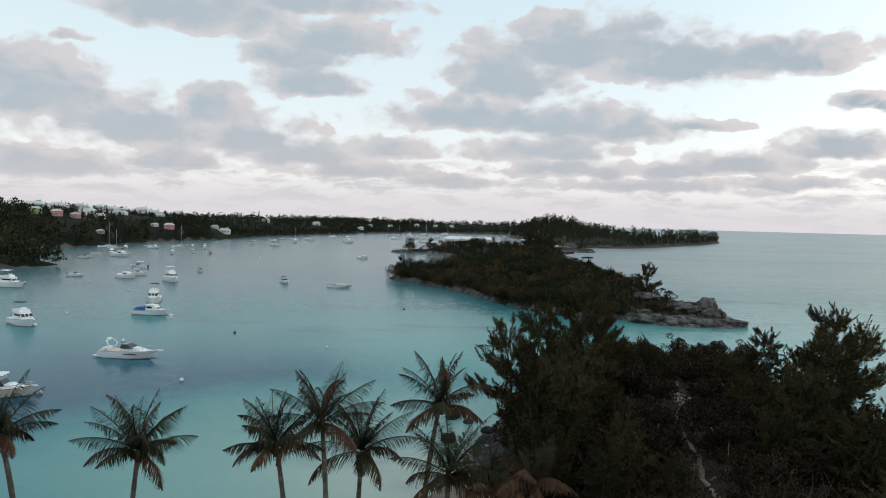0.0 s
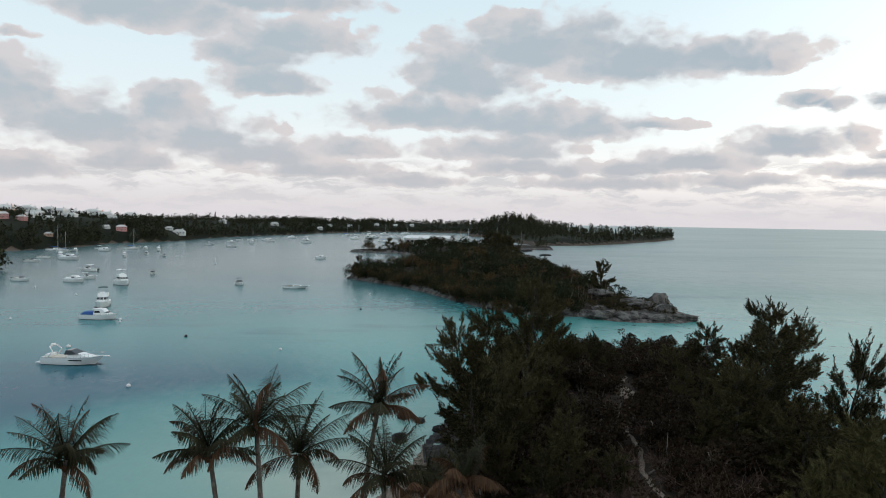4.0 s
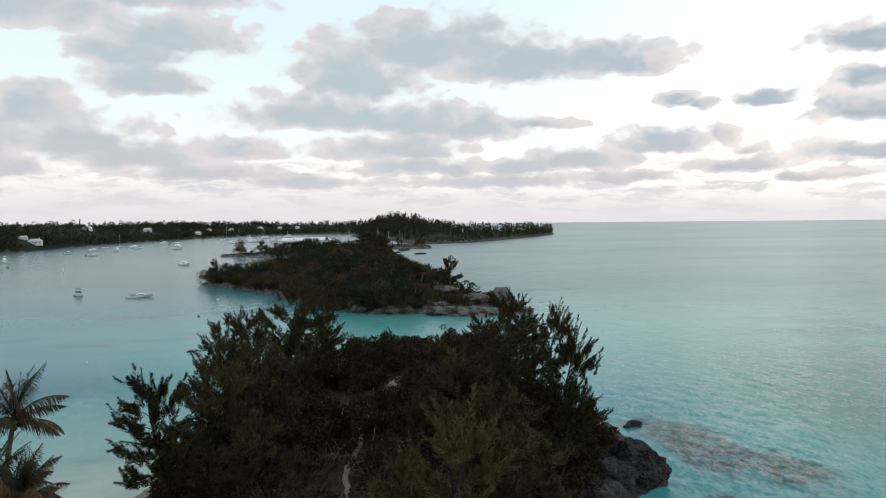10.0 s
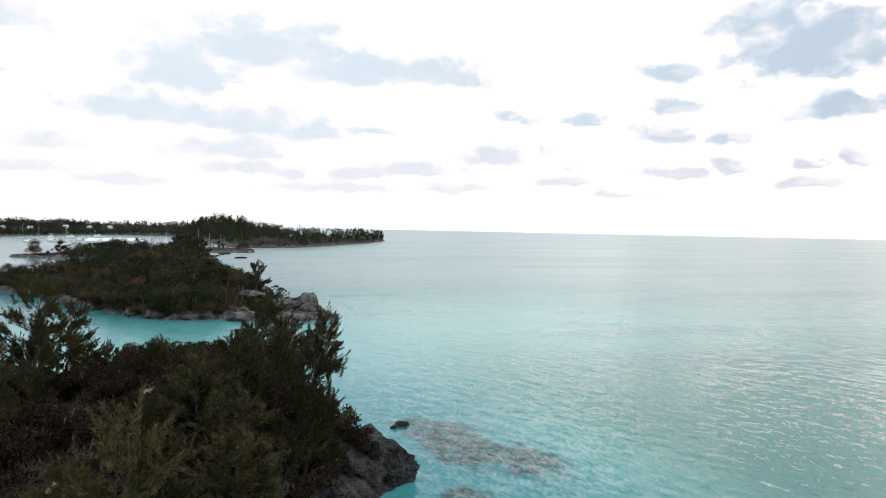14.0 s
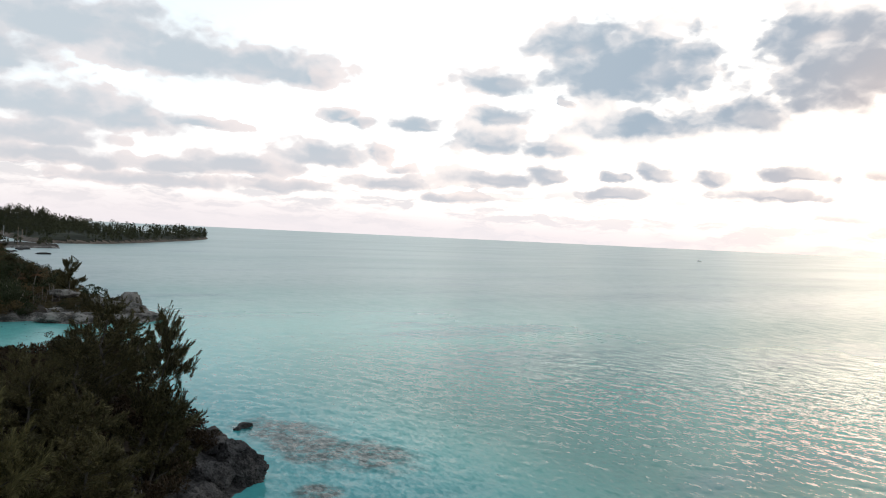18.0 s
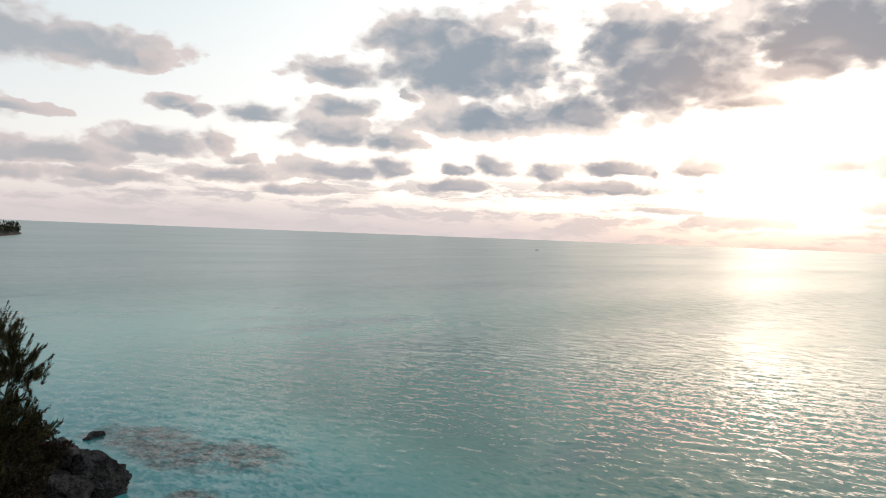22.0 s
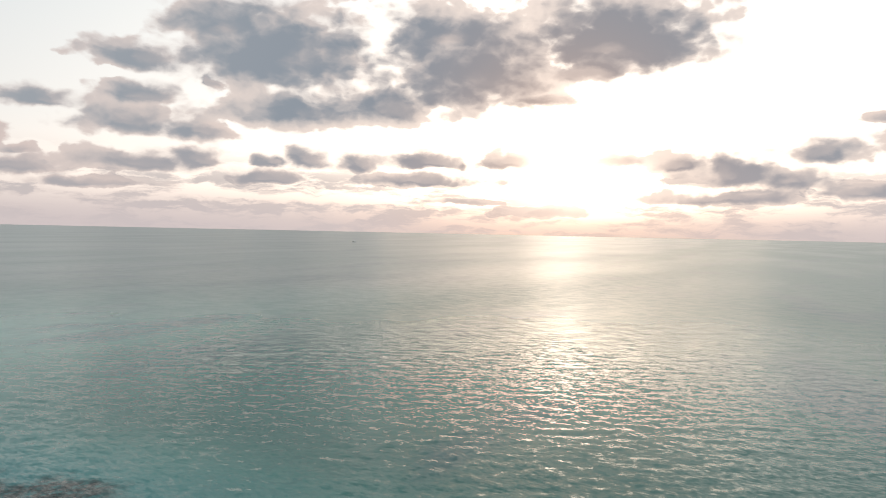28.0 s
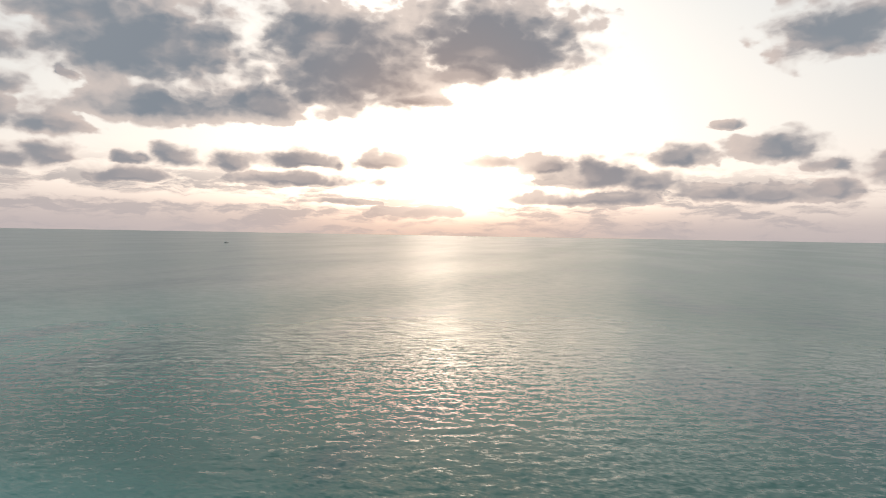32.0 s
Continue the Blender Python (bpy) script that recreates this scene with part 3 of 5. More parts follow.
def build_path():
    """The trodden sandy track, laid on the ground with ragged edges."""
    pts = np.array(PATHWAY)
    fine = np.concatenate([pts[k] + (pts[k + 1] - pts[k]) * np.linspace(0, 1, 24, endpoint=False)[:, None] for k in range(len(pts) - 1)])
    for _ in range(12):
        fine[1:-1] = (fine[:-2] + 2 * fine[1:-1] + fine[2:]) / 4
    V, F = [], []
    for k in range(len(fine) - 1):
        d = fine[k + 1] - fine[k]
        d /= np.hypot(*d)
        y = fine[k, 1]
        half = 0.22 + 0.75 * float(smooth01((y - 63) / 4) * smooth01((72 - y) / 4))
        bend = np.array([-d[1], d[0]]) * (0.16 * math.sin(y * 0.7) + 0.06 * math.sin(y * 2.3))
        for t in np.linspace(-1, 1, 7):
            w = half * t * (0.8 + 0.5 * float(fbm(y * 1.1 + 9 * t, 3.0 * t, 2)))
            x2, y2 = fine[k] + bend + np.array([-d[1], d[0]]) * w
            V.append((x2, y2, headland.z(x2, y2) + 0.06 - 0.1 * abs(t) ** 4))
    n = len(V) // 7
    for a in range(n - 1):
        for c in range(6):
            F.append((a * 7 + c, a * 7 + c + 1, a * 7 + c + 8, a * 7 + c + 7))
    tagged(new("path", mesh_from("path", V, F, SAND, smooth=True)), "narrow pale sandy footpath through the scrub", "path", kind="structure")


build_path()

ISLE = [(-21, 272), (-16, 262), (-5, 246), (6, 226), (15, 199), (22, 182), (32, 171.5), (43, 169), (49, 162), (57, 160), (65, 159), (70, 163), (71.5, 170), (69, 178), (71, 187), (66, 200),
        (64, 225), (62, 260), (63, 300), (66, 350), (70, 400), (73, 450), (76, 488), (60, 500), (40, 520), (10, 515), (-20, 500), (-39, 487), (-30, 480), (-8, 476), (8, 440), (10, 390), (4, 340), (-4, 305), (-16, 285)]


def isle_rise(X, Y, D):
    crag = smooth01(D / 1.6)
    spit = smooth01((188 - Y) / 10) * smooth01((X - 38) / 10)
    top = 1.6 + 3.4 * smooth01((D - 2) / 24) * (0.45 + 0.55 * smooth01((Y - 185) / 40 + smooth01((45 - X) / 20))) + (fbm(X / 14, Y / 14, 2) - 0.47) * 2.5
    top = top * (1 - spit) + spit * (0.7 + 1.4 * smooth01((Y - 165) / 12) * smooth01((71 - X) / 4))
    return crag * top + (fbm(X / 3, Y / 3, 1) - 0.47) * 1.8 * smooth01(D / 2) * smooth01((10 - D) / 6)


class Isle(Land):
    def surface(self, X, Y, D, Z):
        return np.where((D < 1.2 + 3 * (fbm(X / 4, Y / 4, 4) - 0.5)) | ((Y < 172 + 8 * fbm(X / 5, Y / 5, 1)) & (X > 46)), 1, 0)


isle = Isle("ground_island", ISLE, isle_rise, 1.2, [SCRUB, LIMESTONE], "low limestone island with scrub and pale ledges")

CAPE = [(125, 662), (150, 668), (184, 686), (230, 745), (268, 800), (330, 890), (386, 990), (414, 1058), (400, 1062), (350, 1030), (290, 1000), (240, 1010), (215, 1060), (170, 1085), (120, 1080), (90, 1040), (95, 980), (120, 900), (118, 800), (118, 700)]


class Coast(Land):
    def surface(self, X, Y, D, Z):
        return np.where(D < 4.0 + 5 * (fbm(X / 14, Y / 14, 4) - 0.5), 1, 0)


def cape_rise(X, Y, D):
    hill = 17 * np.exp(-(((X - 152) / 48) ** 2 + ((Y - 1010) / 70) ** 2))
    return smooth01(D / 6) * (3.5 + 3.5 * smooth01(D / 40) + (fbm(X / 40, Y / 40, 2) - 0.47) * 5) + hill * smooth01(D / 30)


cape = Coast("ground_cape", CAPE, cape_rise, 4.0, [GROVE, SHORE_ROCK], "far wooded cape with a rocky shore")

MAIN = [(-420, 255), (-171, 268), (-164, 279), (-160, 296), (-190, 315), (-225, 370), (-243, 421), (-231, 449), (-224, 507), (-232, 568), (-219, 595), (-202, 647), (-204, 730), (-191, 798), (-175, 879), (-144, 954), (-126, 1062),
        (-56, 1212), (34, 1285), (110, 1240), (180, 1200), (230, 1160), (260, 1300), (200, 1700), (-900, 1800), (-1100, 255)]


def main_rise(X, Y, D):
    far = smooth01((Y - 500) / 600)
    near = 0.42 + 0.58 * smooth01((Y - 340) / 110)
    return near * smooth01(D / 8) * (1.5 + 5 * smooth01(D / 15) + (16 - 9 * far) * smooth01(D / 62) + 4 * smooth01(D / 350) * (1 - far) + (fbm(X / 70, Y / 70, 3) - 0.47) * 12 * smooth01(D / 60))


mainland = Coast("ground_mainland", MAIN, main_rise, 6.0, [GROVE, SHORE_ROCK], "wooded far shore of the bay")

QUAY = [(-6, 560), (60, 552), (120, 560), (128, 610), (110, 640), (40, 640), (-8, 610)]
quay = Land("ground_quay", QUAY, lambda X, Y, D: 1.6 * smooth01(D / 1.5), 3.0, [SCRUB, LIMESTONE], "low quay of the boatyard")


# ---- leaves ----
def blades(centres, lengths, widths, dirs, g, twist=1.0):
    """Small flat leaves as quads: a centre, a length along dirs, and a width across."""
    n = len(centres)
    d = dirs / (np.linalg.norm(dirs, axis=1, keepdims=True) + 1e-9)
    side = np.cross(d, g.normal(size=(n, 3)))
    side /= np.linalg.norm(side, axis=1, keepdims=True) + 1e-9
    l, w = d * lengths[:, None] * 0.5, side * widths[:, None] * 0.5
    v = np.stack([centres - l - w * 0.5, centres - l * 0.1 - w, centres + l, centres - l * 0.1 + w], 1).reshape(-1, 3)
    return v, np.arange(4 * n).reshape(n, 4)


def tube(points, radii, sides=6):
    """Verts and faces of a tapered tube along points."""
    P, verts, faces = np.asarray(points, float), [], []
    for i, (p, r) in enumerate(zip(P, radii)):
        d = P[min(i + 1, len(P) - 1)] - P[max(i - 1, 0)]
        d = d / (np.linalg.norm(d) + 1e-9)
        u = np.cross(d, (0.31, 0.93, 0.2))
        u /= np.linalg.norm(u) + 1e-9
        w = np.cross(d, u)
        for k in range(sides):
            a = 2 * math.pi * k / sides
            verts.append(p + r * (u * math.cos(a) + w * math.sin(a)))
    for i in range(len(P) - 1):
        for k in range(sides):
            a, b = i * sides + k, i * sides + (k + 1) % sides
            faces.append((a, b, b + sides, a + sides))
    faces.append(tuple(range(sides))[::-1])
    faces.append(tuple(range((len(P) - 1) * sides, len(P) * sides)))
    return verts, faces


def tubes(*runs):
    V, F = [], []
    for pts, radii, sides in runs:
        v, f = tube(pts, radii, sides)
        F += [tuple(i + len(V) for i in q) for q in f]
        V += v
    return V, F


def bent(a, b, sag, n, g, wob=0.1):
    a, b = np.asarray(a, float), np.asarray(b, float)
    L = np.linalg.norm(b - a)
    return [a + (b - a) * t + np.array([0, 0, sag * math.sin(math.pi * t)]) + (g.normal(0, wob * L * 0.3, 3) if 0 < t < 1 else 0) for t in np.linspace(0, 1, n)]


def casuarina(seed, height, spread, tufts=150, per=46, lean=(0.0, 0.0), bare=0.25, mat=None):
    """A feathery shore tree: a forked trunk, limbs, and sprays of fine needles in tufts."""
    g = rand(seed)
    root = tagged(new("casuarina_tree"), "feathery dark green casuarina tree on the headland", "tree", "casuarinas of the headland")
    tip = np.array([lean[0], lean[1], height])
    spine = bent((0, 0, -0.6), tip * [1, 1, 0.93], 0, 8, g, 0.05)
    V, F = tube(spine, np.linspace(0.024 * height, 0.03, 8), 8)
    t = new("trunk", mesh_from("trunk", V, F, TREE_BARK, smooth=True))
    t.parent = root
    C, Dn = [], []
    for i in range(15):
        f = bare + (1 - bare) * (i + g.rand()) / 15
        k = f * 7
        base = spine[int(k)] + (spine[min(int(k) + 1, 7)] - spine[int(k)]) * (k % 1)
        a = i * 2.4 + g.rand()
        reach = spread * (1.05 - 0.75 * f) * g.uniform(0.65, 1.15) + 0.3
        end = base + np.array([math.cos(a) * reach, math.sin(a) * reach, reach * g.uniform(0.3, 0.95)])
        limb = bent(base, end, reach * 0.08, 5, g, 0.08)
        V, F = tube(limb, np.linspace(0.012 * height * (1.1 - f), 0.015, 5), 5)
        o = new("limb", mesh_from("limb", V, F, TREE_BARK, smooth=True))
        o.parent = root
        m = max(3, int(tufts / 15 * (0.6 + 0.8 * (1 - f))))
        for _ in range(m):
            u = 1.08 - 0.75 * g.rand() ** 1.7
            p = np.asarray(limb[0]) + (np.asarray(limb[-1]) - limb[0]) * u + g.normal(0, 0.1 * spread * (1.1 - 0.5 * f), 3) * [1, 1, 0.7]
            C.append(p), Dn.append(p - base + [0, 0, 0.45])
    for _ in range(7):
        p = tip * [1, 1, 1] + g.normal(0, 0.3, 3) * [1, 1, 1.6]
        C.append(p), Dn.append([0, 0, 1])
    C, Dn = np.array(C), np.array(Dn)
    Dn = Dn / np.linalg.norm(Dn, axis=1, keepdims=True)
    # each spray is a tapering plume of needles on an upswept twig
    n = len(C) * per
    long = np.repeat(g.uniform(0.5, 1.3, len(C)) * (0.6 + 0.06 * height), per)
    fat = np.repeat(g.uniform(0.14, 0.32, len(C)), per)
    axis = np.repeat(Dn + g.normal(0, 0.42, Dn.shape), per, 0)
    axis /= np.linalg.norm(axis, axis=1, keepdims=True)
    along_it = g.rand(n) ** 1.15
    ring = g.normal(size=(n, 3))
    ring -= axis * (ring * axis).sum(1, keepdims=True)
    ring /= np.linalg.norm(ring, axis=1, keepdims=True) + 1e-6
    at = np.repeat(C, per, 0) + axis * ((along_it - 0.35) * long)[:, None] + ring * (fat * (1.0 - 0.8 * along_it) * g.rand(n) ** 0.6)[:, None] + [0, 0, 1] * (0.12 * long * along_it ** 2)[:, None]
    v, f = blades(at, g.uniform(0.18, 0.4, n), g.uniform(0.03, 0.06, n), axis * 1.2 + ring * 0.75 + g.normal(0, 0.2, (n, 3)), g)
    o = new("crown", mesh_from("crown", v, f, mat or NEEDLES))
    o.parent = root
    return root


def shrub(seed, height, spread, count=420, mat=None, name="shrub", label="", leaf=1.0):
    """A wind-bent bush: several stems and a ragged crown of leaf clumps."""
    g = rand(seed)
    root = tagged(new(name), label or "dense rounded coastal shrub with dull green leaves", "shrub", "shrubs of the island")
    C = []
    for i in range(5):
        a = g.uniform(0, 6.28)
        end = np.array([math.cos(a) * spread * g.uniform(0.2, 0.6), math.sin(a) * spread * g.uniform(0.2, 0.6), height * g.uniform(0.55, 0.95)])
        if i < 3:
            V, F = tube(bent((0, 0, -0.4), end, 0.1, 4, g), np.linspace(0.09, 0.03, 4), 5)
            o = new("stem", mesh_from("stem", V, F, BARK, smooth=True))
            o.parent = root
        for _ in range(5):
            C.append(end * g.uniform(0.55, 1.05) + g.normal(0, 1, 3) * [spread * 0.3, spread * 0.3, height * 0.13])
    C = np.array(C)
    C[:, 2] = np.maximum(C[:, 2], height * 0.18)
    per = count // len(C)
    n = per * len(C)
    v0 = g.normal(size=(n, 3))
    v0 /= np.linalg.norm(v0, axis=1, keepdims=True)
    at = np.repeat(C, per, 0) + v0 * (g.uniform(0.5, 1.0, n) * spread * 0.34)[:, None] * [1, 1, 0.75]
    v, f = blades(at, g.uniform(0.3, 0.6, n) * leaf, g.uniform(0.2, 0.4, n) * leaf, v0 * 0.6 + g.normal(size=(n, 3)) * 0.5 + [0, 0, 0.5], g)
    o = new("crown", mesh_from("crown", v, f, mat or SHRUB))
    o.parent = root
    return root


def wood(name, label, spots, seed, mat, leaf=1.1, per=46, tall=(6, 11), slim=0.3, spires=0.3):
    """Many far trees as one sheet of leaves and trunks: rounded crowns and upright spires mixed."""
    g = rand(seed)
    V, F, base = [], [], 0
    for x, y, z in spots:
        h = g.uniform(*tall) * (0.5 + 1.05 * float(fbm(x / 22, y / 22, 1, 3)))
        spire = g.rand() < spires
        r = h * (0.17 if spire else slim) * g.uniform(0.8, 1.25)
        n = per
        u = g.rand(n) ** (0.8 if spire else 0.6)
        w = (1.05 - u) if spire else np.sqrt(np.clip(1 - (2 * u - 0.9) ** 2, 0.08, 1))
        a, q = g.rand(n) * 6.283, np.sqrt(g.rand(n))
        if not spire:
            lobes = 1 + 0.3 * np.sin(a * g.randint(2, 5) + g.rand() * 6)
            w = w * lobes
        at = np.stack([x + np.cos(a) * r * w * q, y + np.sin(a) * r * w * q, z + h * (0.16 + 0.84 * u)], -1)
        up = g.normal(size=(n, 3)) * 0.6 + [0, 0, 1.0 if spire else 0.5]
        v, f = blades(at, g.uniform(0.7, 1.3, n) * leaf, g.uniform(0.4, 0.8, n) * leaf, up, g)
        V.append(v), F.append(f + base)
        base += len(v)
    me = mesh_from(name, np.concatenate(V), np.concatenate(F), mat)
    return tagged(new(name, me), label, "trees", kind="stuff")


def scatter(land, box, count, seed, inset=3.0, gap=0.0, keep=None):
    g = rand(seed)
    X, Y = g.uniform(box[0], box[1], count * 6), g.uniform(box[2], box[3], count * 6)
    ok = inside_by(land.outline, X, Y) > inset
    if keep is not None:
        ok &= keep(X, Y)
    X, Y = X[ok][:count], Y[ok][:count]
    return np.stack([X, Y, land.zs(X, Y) - 0.3], -1)


def along(outline, land, step, inset, seed, keep):
    """Spots in a row just inside a shore."""
    g, out = rand(seed), []
    for (x0, y0), (x1, y1) in zip(outline, outline[1:]):
        l = math.hypot(x1 - x0, y1 - y0)
        for t in np.arange(0, l, step) / l:
            d = inset * g.uniform(0.7, 1.6)
            x, y = x0 + (x1 - x0) * t - (y1 - y0) / l * d, y0 + (y1 - y0) * t + (x1 - x0) / l * d
            if keep(x, y):
                out.append((x, y, land.z(x, y) - 0.3))
    return np.array(out)


# houses of the far shore: colour, place, height, turn, size
HOUSES = [("pink", -237, 602, 6.5, 20, 0.8), ("white", -247, 596, 8.6, 30, 0.6), ("white", -211, 670, 3.5, 10, 1.1), ("white", -221, 672, 4.4, 10, 0.7), ("peach", -239, 486, 2.2, 15, 0.6),
          ("teal", -322, 548, 20, 10, 1.1), ("green", -286, 489, 14, 25, 0.7), ("pink", -277, 500, 15, 30, 0.75), ("pink", -268, 508, 14.5, -10, 0.62), ("white", -296, 569, 20, 15, 0.9), ("white", -283, 575, 19, 5, 0.8), ("white", -330, 520, 20, 0, 1.3), ("white", -338, 540, 24, 15, 1.4),
          ("white", -369, 597, 25, 10, 1.4), ("white", -369, 666, 29, 0, 1.5), ("white", -353, 720, 27, 10, 1.5), ("white", -343, 724, 24, -10, 1.3), ("white", -336, 728, 27, 15, 1.4), ("white", -320, 740, 26, 0, 1.4), ("white", -305, 735, 24, 5, 1.4), ("white", -290, 760, 26, 12, 1.5), ("white", -360, 690, 25, 8, 1.3), ("white", -372, 630, 23, -8, 1.4), ("peach", -350, 640, 23, 3, 1.3),
          ("white", -223.7, 873, 16, 0, 1.0), ("white", -130, 1078, 3.0, 10, 0.9), ("white", -122, 1145, 13, 0, 0.8), ("white", -181, 985, 14, 10, 1.1), ("white", -51, 1260, 13, 5, 0.9), ("white", 12, 1310, 14, 0, 0.9), ("white", -18, 1290, 15, 8, 0.8), ("white", -94, 1198, 13, 0, 0.8), ("white", 318, 930, 13, 30, 0.7)]

gh = rand(140)
HOUSES += [(("white", "white", "white", "peach")[k % 4], gh.uniform(-400, -290), gh.uniform(600, 780), 0.0, gh.uniform(-15, 25), gh.uniform(0.9, 1.4)) for k in range(26)]


def open_ground(X, Y):
    """Keeps trees off the houses and their seaward gardens."""
    ok = np.ones(np.shape(X), bool)
    for _, hx, hy, _, _, s in HOUSES:
        l = math.hypot(hx, hy)
        ux, uy = -hx / l, -hy / l
        a, c = (X - hx) * ux + (Y - hy) * uy, -(X - hx) * uy + (Y - hy) * ux
        ok &= ~((np.abs(c) < 7.0 * s) & (a > -6) & (a < 34))
    village = (X < -255) & (Y > 545) & (Y < 800)
    ok &= ~(village & (vnoise(X / 9, Y / 9, 3) > 0.42))
    return ok


wood("cape_woods", "dense dark casuarina woods on the far cape", np.concatenate([scatter(cape, (110, 420, 655, 1065), 780, 11, 3, keep=lambda X, Y: fbm(X / 30, Y / 30, 2) > 0.4), scatter(cape, (85, 230, 930, 1085), 420, 12, 3), along(CAPE[:8], cape, 6.5, 5.0, 16, lambda x, y: fbm(x / 40, y / 40, 1) > 0.4)]), 21, WOODS, 1.25, 72, (3, 15), 0.33, 0.5)
shore_trees = np.concatenate([scatter(mainland, (-420, -100, 255, 700), 1900, 13, 2, keep=open_ground), scatter(mainland, (-520, 0, 600, 1300), 1700, 14, 3, keep=open_ground), scatter(mainland, (-200, 270, 1000, 1400), 900, 15, 3, keep=open_ground),
     along(MAIN[1:24], mainland, 3.5, 4.5, 17, lambda x, y: bool(open_ground(np.array([x]), np.array([y]))[0]))])
high = (shore_trees[:, 0] < -245) & (shore_trees[:, 1] > 470)
wood("mainland_woods", "dense mixed evergreen woods on the far shore", shore_trees[~high], 22, WOODS, 1.35, 66, (4, 11.5), 0.46, 0.28)
wood("village_groves", "low evergreen groves between the white village houses", shore_trees[high], 26, WOODS, 1.0, 66, (2.5, 7.5), 0.45, 0.3)

wood("point_scrub", "low dark scrub over the rocky point of the island", scatter(isle, (44, 67, 167, 202), 150, 52, 2.0), 24, SHRUB, 0.4, 60, (0.8, 2.0), 0.7, 0.0)

# shrubs of the island
makes = [shrub(31 + i, h, s, c, mat, label=label, leaf=0.7) for i, (h, s, c, mat, label) in enumerate([
    (3.6, 3.0, 1100, SHRUB_GREEN, "dense dark green coastal shrub on the island"), (4.6, 3.2, 1300, SHRUB, ""), (2.8, 2.8, 1000, SHRUB_GOLD, "low golden-brown leaved shrub on the island"),
    (5.4, 3.0, 1300, SHRUB_GREEN, "tall dark green coastal shrub on the island"), (3.2, 3.6, 1200, SHRUB_GOLD, "broad golden-brown leaved shrub on the island"), (3.0, 3.0, 1100, SHRUB_GREEN, "rounded dark green shrub on the island")])]


def on_isle(X, Y):
    return ~((Y < 172) & (X > 44)) & ((X < 60) | (Y > 200))


g = rand(77)


shore = along(ISLE, isle, 2.5, 1.2, 48, lambda x, y: y < 300 and not (y < 171 and x > 44) and x < 62)
spots = np.concatenate([shore, scatter(isle, (-25, 80, 160, 225), 80, 41, 3.0, keep=on_isle), scatter(isle, (-25, 80, 215, 310), 90, 44, 3.0), scatter(isle, (-45, 80, 300, 520), 62, 42, 2.0)])[:298]
wood("island_scrub", "dense low evergreen scrub covering the island", np.concatenate([scatter(isle, (-45, 80, 195, 330), 520, 49, 0.8, keep=on_isle), scatter(isle, (-45, 44, 165, 200), 130, 51, 0.8), scatter(isle, (-45, 80, 320, 520), 380, 50, 1.2)]), 23, SHRUB_GREEN, 0.55, 90, (1.4, 4.8), 0.6, 0.03)
for i, (x, y, z) in enumerate(spots):
    k = 1.45 if y > 300 else 0.62 if x > 42 and y < 212 else 1.1
    m = pose(x, y, z, 0, 0, g.uniform(0, 360)) @ Matrix.Scale(g.uniform(0.75, 1.25) * k, 4)
    ob = makes[i] if i < len(makes) else copy_thing(makes[i % len(makes)], m)
    ob.matrix_basis = m

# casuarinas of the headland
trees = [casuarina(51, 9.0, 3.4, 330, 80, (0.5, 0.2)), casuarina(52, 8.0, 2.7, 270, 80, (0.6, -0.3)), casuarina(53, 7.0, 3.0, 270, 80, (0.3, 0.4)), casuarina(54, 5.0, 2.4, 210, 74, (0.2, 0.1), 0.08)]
HEIGHTS = [9.0, 8.0, 7.0, 5.0]
g = rand(78)
planted = set()


def plant(x, y, kind, top, dx=0.0, dy=0.0, wide=1.0):
    """A tree whose tip reaches the height top, leaning by dx and dy metres at the tip."""
    z = headland.z(x, y) - 0.2
    k = (top - z) / HEIGHTS[kind]
    h = top - z
    m = pose(x, y, z, -math.degrees(math.atan2(dy, h)), math.degrees(math.atan2(dx, h)), 0) @ pose(0, 0, 0, 0, 0, g.uniform(-30, 30)) @ Matrix.Diagonal((k * wide, k * wide, k, 1))
    if kind in planted:
        ob = copy_thing(trees[kind], m)
    else:
        planted.add(kind)
        ob = trees[kind]
    ob.matrix_basis = m


# leaders along the skyline: foot, kind, height of the tip, lean, width
LEADERS = [(32.4, 52.2, 1, 13.8, 2.6, 0.0, 0.7), (37.5, 68.5, 1, 13.6, 2.6, 0.8, 0.8), (31.5, 60.0, 0, 15.9, 0.8, 0.5, 0.9), (33.6, 51.0, 3, 9.2, 1.6, 0.0, 0.8), (29.0, 55.0, 0, 13.2, 0.0, 0.0, 1.0),
           (6.8, 72.0, 2, 11.8, -1.0, 0.0, 0.9), (9.0, 68.5, 0, 14.0, -0.8, 0.0, 0.8), (13.0, 70.5, 0, 17.0, 0.3, 0.0, 0.85), (15.5, 75.0, 0, 14.5, 0.3, 0.0, 0.9), (5.5, 45.0, 1, 13.4, -1.4, -1.0, 0.9),
           (8.0, 50.0, 2, 12.5, -0.5, 0.0, 1.0), (10.5, 57.0, 2, 12.6, 0.0, 0.0, 1.1), (34.0, 64.0, 2, 13.2, 1.0, 0.0, 0.9), (25.5, 52.0, 2, 12.2, 0.0, 0.0, 1.1), (27.0, 46.0, 3, 10.8, 0.5, 0.0, 1.1),
           (26.5, 40.0, 3, 9.6, 0.3, 0.0, 1.2), (19.5, 78.0, 3, 9.5, 0.0, 0.0, 0.8), (27.5, 70.0, 2, 10.4, 0.0, 0.0, 0.9), (33.0, 75.0, 2, 11.6, 0.8, 0.0, 0.9)]
for x, y, k, top, dx, dy, w in LEADERS:
    plant(x, y, k, top, dx, dy, w)
